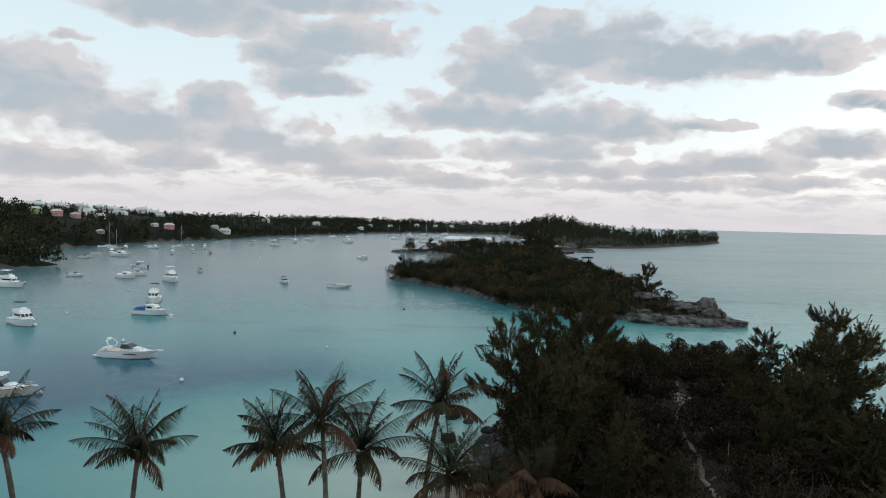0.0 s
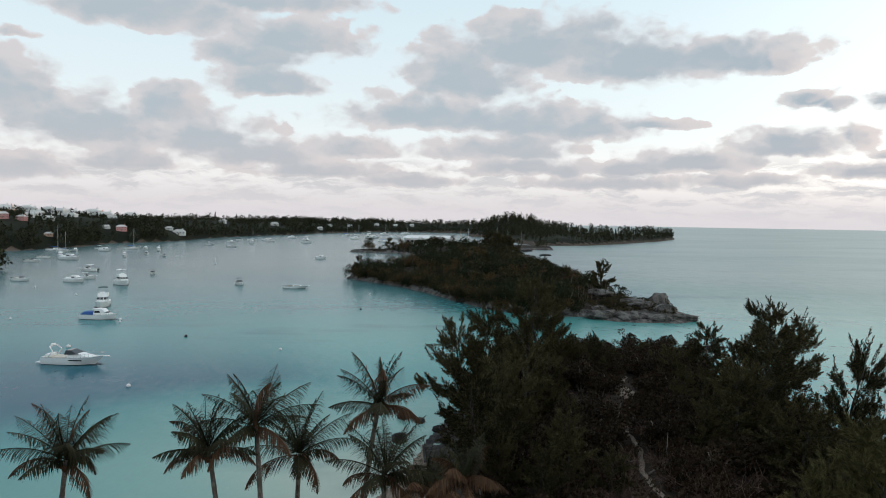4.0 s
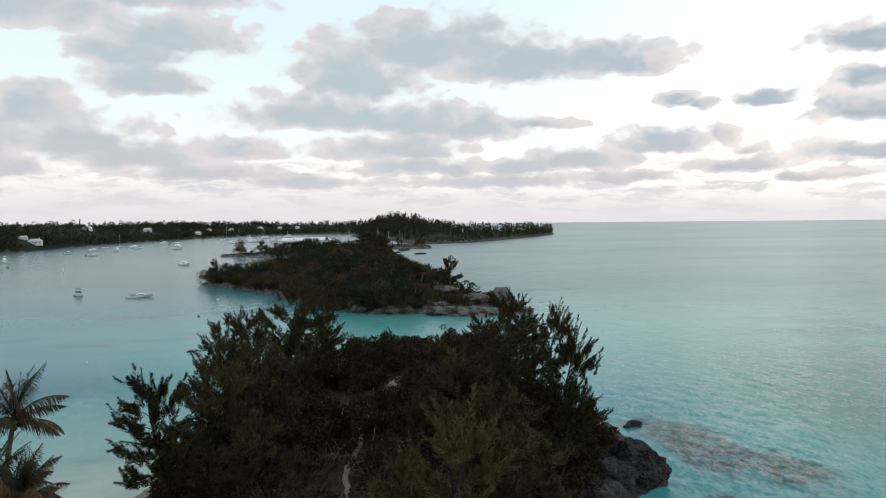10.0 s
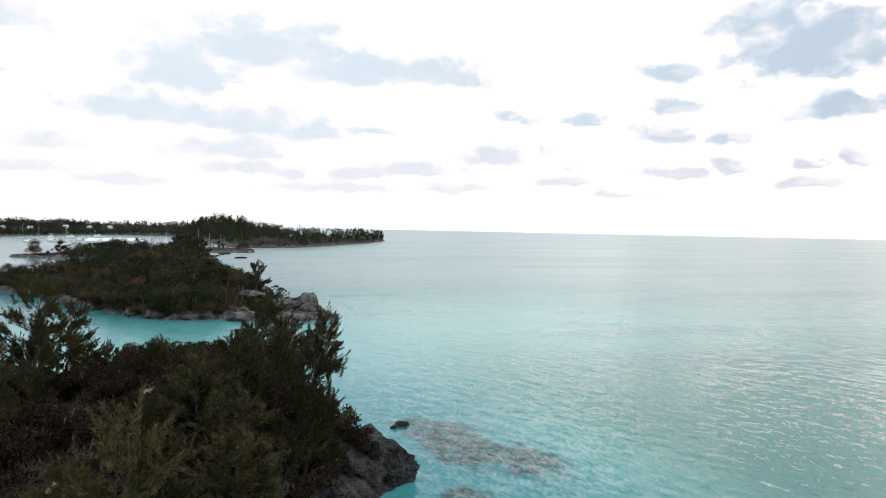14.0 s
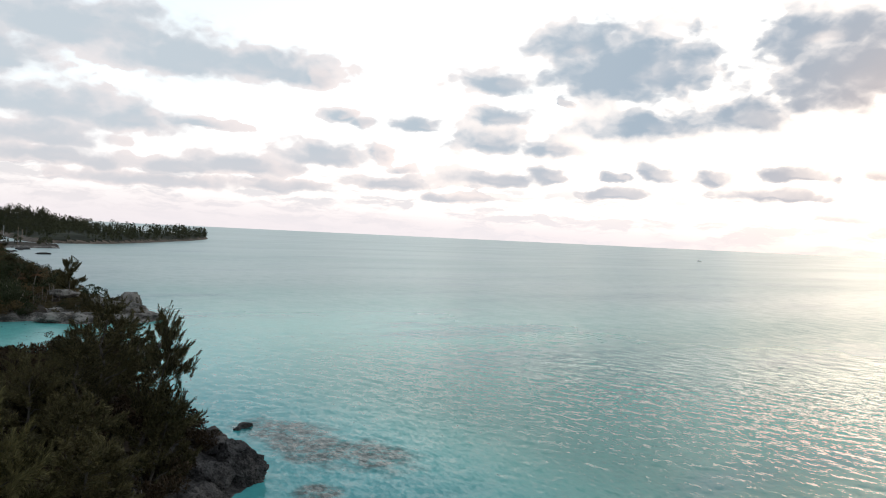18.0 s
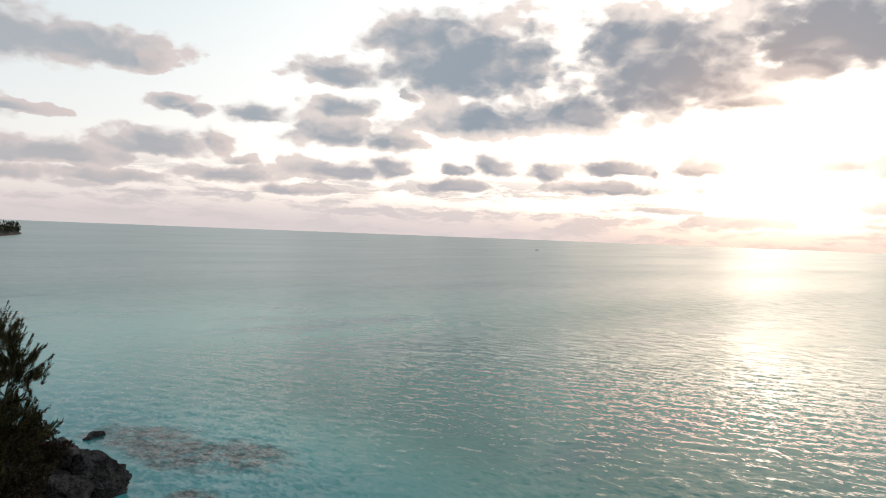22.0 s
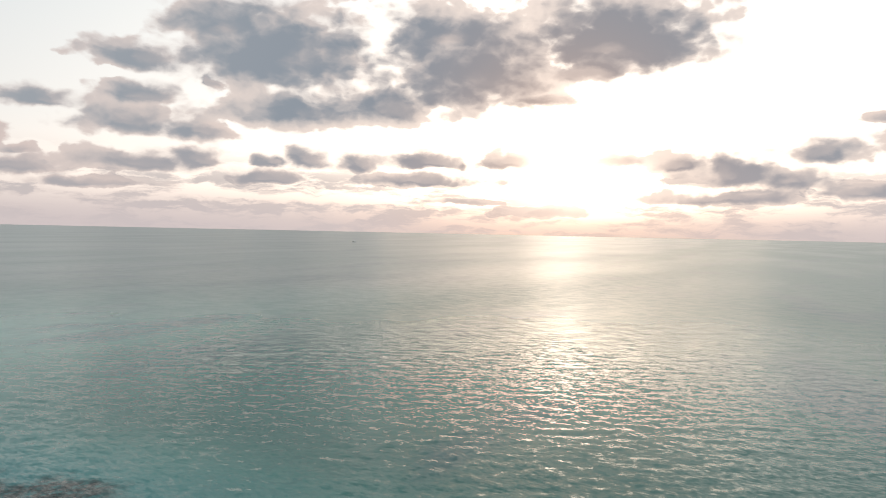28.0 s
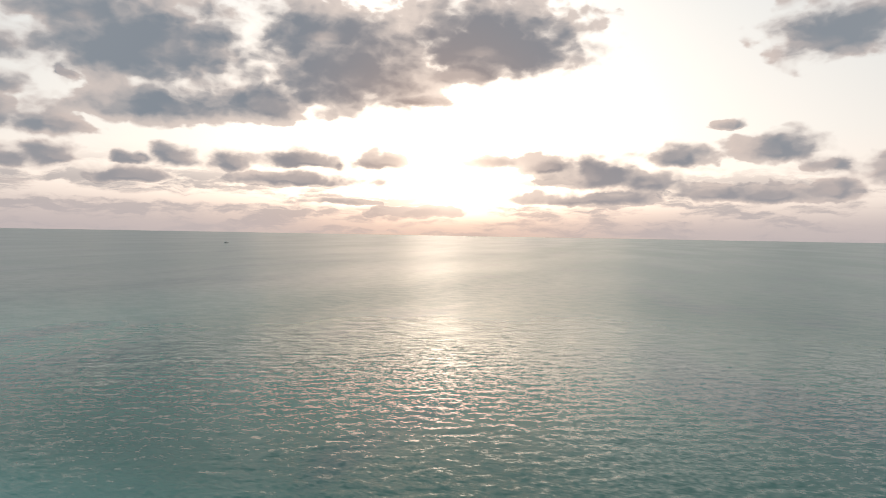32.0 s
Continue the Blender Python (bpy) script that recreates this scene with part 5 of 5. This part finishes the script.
def sport_cruiser():
    r = boat("white express cruiser with a radar arch lying at its mooring", 9.4, 2.9, 1.15, name="sport_cruiser", rake=0.16, fore=0.5, sheer=0.2)
    part("cabin_top", box_shell(-0.6, 3.3, -1.05, 1.05, 1.15, 1.75, 2.2, 0.1, 0.25, 0.1), GELCOAT, r)
    part("windscreen", box_shell(-1.0, 1.25, -1.15, 1.15, 1.6, 2.25, 1.3, 0.2, 0.25, 0.06), TINTED, r, "dark raked windscreen")
    part("cockpit", box_shell(-4.2, -1.0, -1.1, 1.1, 1.05, 1.2, 0, 0, 0, 0.03), CREAM, r)
    part("seat", box_shell(-4.1, -3.3, -1.0, 1.0, 1.15, 1.6, 0, 0.1, 0, 0.06), GELCOAT, r)
    part("swim_platform", box_shell(-5.4, -4.6, -1.2, 1.2, 0.28, 0.4, 0, 0, 0, 0.03), GELCOAT, r)
    runs = [([np.array([-3.4, s * 1.35, 1.1]), np.array([-2.7, s * 1.2, 2.1]), np.array([-3.3, s * 0.95, 2.75])], (0.12, 0.1, 0.09), 6) for s in (-1, 1)]
    runs.append(([np.array([-3.3, -0.95, 2.75]), np.array([-3.3, 0.95, 2.75])], (0.1, 0.1), 6))
    rod_mesh("radar_arch", runs, GELCOAT, r, "white radar arch")
    part("radar", box_shell(-3.6, -3.0, -0.3, 0.3, 2.82, 3.1, 0.05, 0.05, 0.05, 0.06), GELCOAT, r)
    part("bow_pulpit", box_shell(4.3, 5.5, -0.2, 0.2, 1.36, 1.46, 0.1, 0, 0, 0.02), GELCOAT, r)
    part("anchor", box_shell(5.2, 5.7, -0.1, 0.1, 1.2, 1.36, 0.1, 0.1, 0, 0.02), STEEL, r)
    window_strip(r, -0.2, 2.0, 1.42, 0.72, 0.9)
    rails(r, 9.4, 2.9, 1.15, 0.6, 4.6)
    return r


def flybridge(top, label, hard=False):
    r = boat(label, 9.0, 3.2, 1.3, name="flybridge_boat", rake=0.1, fore=0.42, sheer=0.3)
    part("cabin", box_shell(-2.2, 2.2, -1.2, 1.2, 1.3, 2.75, 0.75, 0.1, 0.15, 0.08), GELCOAT, r)
    for y in (-0.78, 0.0, 0.78):
        part("front_window", box_shell(1.5, 1.92, y - 0.32, y + 0.32, 1.95, 2.5, 0.34, -0.28, 0.02, 0.01), TINTED, r)
    window_strip(r, -1.7, 1.3, 1.1, 1.9, 2.45)
    part("flybridge", box_shell(-2.4, 0.9, -1.15, 1.15, 2.7, 3.35, 0.35, 0.05, 0.08, 0.08), GELCOAT, r)
    part("console", box_shell(0.0, 0.5, -0.6, 0.6, 3.3, 3.75, 0.2, 0, 0.05, 0.05), GELCOAT, r)
    part("cockpit", box_shell(-4.2, -2.2, -1.25, 1.25, 0.9, 1.25, 0, 0, 0, 0.03), CREAM, r)
    canopy(r, -2.3, 0.6, 1.1, 4.75, top, "tight canvas sun top", 3.3)
    rails(r, 9.0, 3.2, 1.3, 0.8, 4.3)
    part("bow_pulpit", box_shell(4.2, 5.0, -0.18, 0.18, 1.6, 1.7, 0.1, 0, 0, 0.02), GELCOAT, r)
    return r


def express(label, cover):
    r = boat(label, 8.6, 3.0, 1.1, name="sedan_cruiser", rake=0.12, fore=0.45, sheer=0.25)
    part("cabin", box_shell(-1.0, 2.6, -1.1, 1.1, 1.1, 2.3, 1.5, 0.2, 0.25, 0.1), GELCOAT, r)
    part("windscreen", box_shell(0.55, 2.2, -0.98, 0.98, 1.55, 2.2, 1.25, 0.1, 0.2, 0.03), TINTED, r, "dark front windows")
    window_strip(r, -0.7, 0.7, 1.05, 1.55, 2.0)
    part("cabin_roof", box_shell(-1.2, 1.2, -0.95, 0.95, 2.28, 2.42, 0.2, 0.05, 0.05, 0.05), GELCOAT, r)
    part("cockpit_cover", box_shell(-4.0, -0.9, -1.25, 1.25, 1.1, 1.75, 0.1, 0.9, 0.35, 0.1), cover, r, "stretched canvas cockpit cover")
    rails(r, 8.6, 3.0, 1.1, 0.9, 4.1)
    return r


def hardtop(label, paint):
    r = boat(label, 7.6, 2.6, 0.95, paint, name="fishing_boat", rake=0.1, fore=0.45, sheer=0.3)
    part("cuddy", box_shell(0.4, 2.9, -0.95, 0.95, 0.95, 1.5, 1.4, 0, 0.2, 0.08), GELCOAT, r)
    part("windscreen", box_shell(0.0, 1.0, -0.95, 0.95, 1.3, 2.0, 0.5, 0.1, 0.1, 0.03), TINTED, r, "raked clear windscreen")
    part("hardtop", box_shell(-1.5, 0.8, -1.05, 1.05, 2.55, 2.68, 0.1, 0.1, 0.05, 0.05), GELCOAT, r)
    rod_mesh("hardtop_frame", [([np.array([x, s * 0.95, 1.0]), np.array([x * 0.85, s * 0.9, 2.56])], (0.03, 0.03), 5) for x in (-1.3, 0.5) for s in (-1, 1)], STEEL, r)
    part("console", box_shell(-0.6, 0.1, -0.5, 0.5, 0.7, 1.45, 0.1, 0, 0, 0.05), GELCOAT, r)
    outboard(r, -3.8, 0.35), outboard(r, -3.8, -0.35)
    part("bow_pulpit", box_shell(3.5, 4.3, -0.15, 0.15, 1.2, 1.28, 0.1, 0, 0, 0.02), GELCOAT, r)
    rails(r, 7.6, 2.6, 0.95, 0.9, 3.6, 0.4)
    return r


def launch():
    r = boat("long low white sloop hull without a mast", 8.8, 2.2, 0.8, kind="sailing boat", name="sloop", rake=0.24, fore=0.6, sheer=0.3, stern=0.45)
    part("coachroof", box_shell(-1.2, 1.8, -0.65, 0.65, 0.8, 1.2, 0.5, 0.1, 0.12, 0.08), GELCOAT, r)
    part("cockpit_coaming", box_shell(-3.2, -1.3, -0.6, 0.6, 0.8, 0.95, 0.1, 0.1, 0, 0.04), TIMBER, r)
    window_strip(r, -0.8, 1.2, 0.6, 0.92, 1.06)
    part("rudder_head", box_shell(-4.2, -3.9, -0.06, 0.06, 0.6, 1.05, 0, 0, 0, 0.02), TIMBER, r)
    return r


def yacht():
    r = boat("white sailing yacht with a bare mast", 10.0, 3.0, 1.0, kind="sailing boat", name="sailing_yacht", rake=0.18, fore=0.6, sheer=0.2, stern=0.6)
    part("coachroof", box_shell(-1.5, 2.4, -0.9, 0.9, 1.0, 1.5, 0.6, 0.1, 0.15, 0.08), GELCOAT, r)
    window_strip(r, -1.0, 1.8, 0.82, 1.14, 1.32)
    rod_mesh("mast", [([np.array([0.8, 0, 1.0]), np.array([0.75, 0, 13.6])], (0.11, 0.07), 8)], ALLOY, r, "tall bare alloy mast")
    rod_mesh("boom", [([np.array([0.7, 0, 2.3]), np.array([-3.0, 0, 2.35])], (0.16, 0.13), 7)], CANVAS_BLUE, r, "boom with a covered sail")
    rod_mesh("rigging", [([np.array(a, float), np.array([0.75, 0, 13.4])], (0.02, 0.02), 3) for a in ((4.8, 0, 1.2), (-4.8, 0, 1.0), (0.5, 1.4, 1.0), (0.5, -1.4, 1.0))] +
             [([np.array([0.76, -0.8, 7.5]), np.array([0.76, 0.8, 7.5])], (0.03, 0.03), 4)], STEEL, r)
    rails(r, 10.0, 3.0, 1.0, 0.5, 4.8)
    return r


def runabout(label, top=None):
    r = boat(label, 5.6, 2.1, 0.75, name="small_boat", rake=0.1, fore=0.5, sheer=0.3)
    part("foredeck", box_shell(0.2, 2.3, -0.75, 0.75, 0.72, 1.0, 1.4, 0, 0.15, 0.06), GELCOAT, r)
    part("windscreen", box_shell(0.0, 0.6, -0.75, 0.75, 0.95, 1.45, 0.35, 0.1, 0.1, 0.02), TINTED, r)
    part("seat", box_shell(-1.8, -1.2, -0.7, 0.7, 0.6, 1.0, 0, 0.1, 0, 0.05), CREAM, r)
    part("console", box_shell(-0.4, 0.1, -0.4, 0.4, 0.6, 1.15, 0.05, 0, 0, 0.04), GELCOAT, r)
    outboard(r, -2.8)
    if top:
        canopy(r, -1.4, 0.5, 0.8, 2.1, top, "small sun top on a frame", 0.9)
    return r


# where each boat lies: bearing of its bow from +x, size
fleet = {"cruiser": sport_cruiser(), "green": flybridge(CANVAS_GREEN, "white flybridge motor boat with a dark green canopy"), "white": flybridge(GELCOAT, "white flybridge motor boat with a white sun top"),
         "blue": express("white cabin cruiser with blue canvas covers", CANVAS_BLUE), "sedan": express("white sedan cruiser with a pale cockpit cover", GELCOAT), "fisher": hardtop("cream fishing boat with a white hardtop", CREAM),
         "open": hardtop("white open fishing boat with a hardtop", None), "sloop": launch(), "yacht": yacht(), "dinghy": runabout("small white open motor boat"), "topped": runabout("small white motor boat with a dark sun top", CANVAS_GREEN)}
BAY = [("cruiser", -49.9, 111.3, -6, 1.0), ("fisher", -54.8, 86.6, 8, 1.05), ("green", -83.9, 139.8, -35, 0.95), ("white", -128.0, 206.6, -10, 1.05), ("blue", -66.2, 158.6, -8, 0.98), ("green", -74.7, 180.3, -75, 1.0),
       ("white", -92.2, 236.6, -50, 1.05), ("sedan", -111.0, 244.6, -15, 0.92), ("open", -112.6, 256.6, 10, 0.9), ("open", -126.7, 290.9, 170, 1.0), ("dinghy", -129.5, 245.9, -8, 1.1), ("topped", -97.3, 278.9, -70, 0.95),
       ("topped", -55.1, 241.2, -60, 1.05), ("sloop", -34.5, 230.6, 3, 1.0), ("sedan", -46.5, 397.2, -30, 0.85)]
NORTH = [("topped", -175.1, 341.3, 8, 1.2), ("yacht", -216.0, 448.8, 20, 1.15), ("yacht", -205, 436, 10, 0.9), ("white", -179.9, 378.5, -60, 0.9), ("sedan", -167.1, 361.3, -10, 1.25), ("dinghy", -184, 370, 10, 1.2), ("sedan", -200.7, 440.7, -60, 0.95),
         ("sedan", -186.7, 449.7, -15, 1.0), ("open", -202.0, 478.1, -10, 0.85), ("white", -152.7, 393.1, -70, 0.75), ("yacht", -182.1, 481.6, 30, 1.05), ("sedan", -175.2, 486.3, -60, 0.75), ("open", -149.1, 415.8, -60, 0.75), ("white", -157.4, 459.4, -75, 0.8),
         ("topped", -134.7, 402.7, -60, 0.9), ("open", -152.6, 561.4, -15, 1.0), ("topped", -128.2, 529.7, 10, 1.3), ("sedan", -151.4, 621.5, -30, 1.0), ("dinghy", -159.1, 687.2, 0, 1.2), ("white", -129.9, 607.7, -50, 0.9), ("sedan", -134.7, 690.0, -20, 1.0),
         ("open", -125.3, 660.9, 0, 1.1), ("sedan", -125.4, 788.6, 10, 1.3), ("white", -88.5, 641.0, -15, 1.2), ("yacht", -76.6, 929.0, 20, 1.3), ("sedan", -55.3, 785.3, 30, 1.3), ("yacht", -64.9, 977.3, 0, 1.1), ("yacht", -150, 700, 0, 0.9)]
YARD = [("yacht", -20, 700, 15, 1.3), ("sedan", -36, 820, 0, 1.6), ("sedan", -12, 860, 5, 1.6), ("yacht", 2, 760, 60, 1.0), ("white", 20, 720, 20, 1.4), ("sedan", 48, 700, 10, 1.5), ("yacht", 62, 690, 40, 1.1), ("white", 76, 680, 0, 1.3), ("yacht", 90, 690, 20, 1.2), ("yacht", 98, 670, 10, 1.0),
        ("sedan", -30, 1000, 0, 1.6), ("sedan", 0, 1060, 0, 1.7), ("white", -45, 900, 30, 1.4), ("sedan", 34, 800, 0, 1.5)]
first = set()
for kind, x, y, turn, s in BAY + NORTH + YARD:
    m = pose(x, y, -0.05, 0, 0, turn) @ Matrix.Scale(s, 4)
    ob = copy_thing(fleet[kind], m) if kind in first else fleet[kind]
    first.add(kind)
    ob.matrix_basis = m


def buoy(x, y, r, mat, label):
    root = tagged(new("mooring_buoy"), label, "buoy", "mooring buoys of the bay")
    bm = bmesh.new()
    bmesh.ops.create_uvsphere(bm, u_segments=16, v_segments=10, radius=r)
    part("float", bm, mat, root, "", True)
    rod_mesh("ring", [([np.array([r * 0.35 * math.cos(a), 0, r * (1.05 + 0.35 * math.sin(a))]) for a in np.linspace(0, 3.14, 7)], [r * 0.07] * 7, 5)], STEEL, root)
    root.location = (x, y, r * 0.35)


for x, y, r in [(-84.2, 156.6, 0.32), (-57.1, 124.8, 0.36), (-60, 153.9, 0.3), (-20.7, 123.6, 0.26), (-36.1, 96.6, 0.3), (-61.2, 157.0, 0.4), (-9.9, 215.5, 0.3), (-81.0, 139.0, 0.4), (-113.6, 224, 0.35), (-92.2, 204.5, 0.35), (-50.6, 88.0, 0.36)]:
    buoy(x, y, r, BUOY_WHITE, "round white mooring buoy on calm water")
for x, y in [(-10.4, 178.7), (-40.8, 136.5)]:
    buoy(x, y, 0.28, RUBBER, "round dark mooring buoy on calm water")
mark = tagged(new("channel_mark"), "slim white channel mark standing in the bay", "navigation mark")
rod_mesh("pole", [([np.array([0, 0, -1.0]), np.array([0, 0, 3.0])], (0.12, 0.12), 8)], BUOY_WHITE, mark)
part("float", box_shell(-0.5, 0.5, -0.5, 0.5, -0.2, 0.5, 0.1, 0.1, 0.1, 0.1), BUOY_WHITE, mark)
mark.location = (-91.1, 345.6, 0)
far_boat = copy_thing(fleet["open"], pose(1000, 584, 0))
far_boat.matrix_basis = pose(1000, 584, -0.05, 0, 0, 160) @ Matrix.Scale(1.1, 4)
tagged(far_boat, "small boat far out on the open sea", "motor boat", "boats at sea")


# ---- houses ----
def house(colour, w, d, h, label, storeys=1, turn=0.0, wing=False):
    """A rendered island house: walls with sashes, a stepped white hip roof, a chimney."""
    root = tagged(new("house"), label, "house", "houses along the shore")
    part("wall", box_shell(-w / 2, w / 2, -d / 2, d / 2, -1.5, h, 0, 0, 0, 0.05), WALLS[colour], root)
    bm = bmesh.new()
    e, rh = 0.4, 0.3 * d
    steps = 4
    for i in range(steps):
        t0, t1 = i / steps, (i + 1) / steps
        ins = (d / 2 + e) * t0 * 0.95
        v = [bm.verts.new((sx * (w / 2 + e - ins), sy * (d / 2 + e - ins), h + rh * zz)) for zz in (t0, t1) for sx, sy in ((-1, -1), (1, -1), (1, 1), (-1, 1))]
        for f in [(0, 1, 5, 4), (1, 2, 6, 5), (2, 3, 7, 6), (3, 0, 4, 7), (4, 5, 6, 7), (3, 2, 1, 0)]:
            bm.faces.new([v[k] for k in f])
    roof = part("roof", bm, LIME_ROOF, root, "stepped white lime-washed roof")
    part("chimney", box_shell(w * 0.3 - 0.45, w * 0.3 + 0.45, -0.4, 0.4, h, h + rh + 1.4, 0, 0, 0, 0.05), WALLS[colour], roof)
    n = max(2, int(w / 3.2))
    for st in range(storeys):
        z = h * (st + 0.38) / storeys
        for i in range(n):
            x = -w / 2 + w * (i + 0.5) / n
            for s in (-1, 1):
                p = part("window", box_shell(x - 0.55, x + 0.55, s * d / 2 - 0.06, s * d / 2 + 0.06, z, z + h / storeys * 0.42, 0, 0, 0, 0.01), WALLS["white"], root)
                part("pane", box_shell(x - 0.45, x + 0.45, s * d / 2 - 0.075, s * d / 2 + 0.075, z + 0.1, z + h / storeys * 0.42 - 0.1, 0, 0, 0, 0), PANE, p)
    part("door", box_shell(-0.5, 0.5, -d / 2 - 0.07, -d / 2 + 0.05, 0, 2.1, 0, 0, 0, 0.01), TIMBER, root)
    return root


villas = {c: house(c, w, d, h, f"{t} house with a white stepped roof among trees", st) for c, w, d, h, st, t in [("white", 13, 8, 3.4, 1, "white rendered"), ("pink", 14, 9, 5.4, 2, "two-storey pink"), ("teal", 22, 11, 7, 2, "large two-storey teal"), ("green", 15, 10, 7, 2, "two-storey lime green"), ("peach", 11, 8, 3.4, 1, "peach rendered")]}
first = set()
for c, x, y, z, turn, s in HOUSES:
    land = cape if x > 200 else mainland
    z = land.z(x, y) + 0.3
    m = pose(x, y, z, 0, 0, turn) @ Matrix.Scale(s * 0.74, 4)
    ob = copy_thing(villas[c], m) if c in first else villas[c]
    first.add(c)
    ob.matrix_basis = m


def boatyard():
    root = tagged(new("boatyard_shed"), "long white boatyard building with a pale roof on the quay", "building", "buildings of the boatyard")
    part("wall", box_shell(-20, 20, -7, 7, 0, 6.0, 0, 0, 0, 0.1), WALLS["white"], root)
    part("roof", box_shell(-21, 21, -8, 8, 6.0, 8.2, 2.5, 2.5, 5.5, 0.1), LIME_ROOF, root, "low white hipped roof")
    for i in range(11):
        p = part("window", box_shell(-18.6 + i * 3.5, -16.6 + i * 3.5, -7.08, -6.9, 2.6, 4.4, 0, 0, 0, 0.02), PANE, root)
    part("veranda", box_shell(-20, 6, -10, -7.1, 4.8, 5.1, 0, 0, 0, 0.05), LIME_ROOF, root)
    return root


boatyard().matrix_basis = pose(20, 596, 1.4, 0, 0, 3)
for i, (x, y, h) in enumerate([(45, 570, 14), (48, 600, 12), (96, 575, 13), (100, 585, 11), (72, 565, 10)]):
    rod = tagged(new("flagpole"), "bare pole standing on the boatyard quay", "pole", "poles of the boatyard")
    rod_mesh("pole", [([np.array([0, 0, -0.3]), np.array([0, 0, h])], (0.22, 0.14), 7)], TIMBER, rod)
    rod.location = (x, y, 1.4)
wood("quay_trees", "low trees round the boatyard", scatter(quay, (-8, 128, 552, 640), 40, 130, 2.0), 131, WOODS, 1.2, 46, (3, 7), 0.4, 0.1)
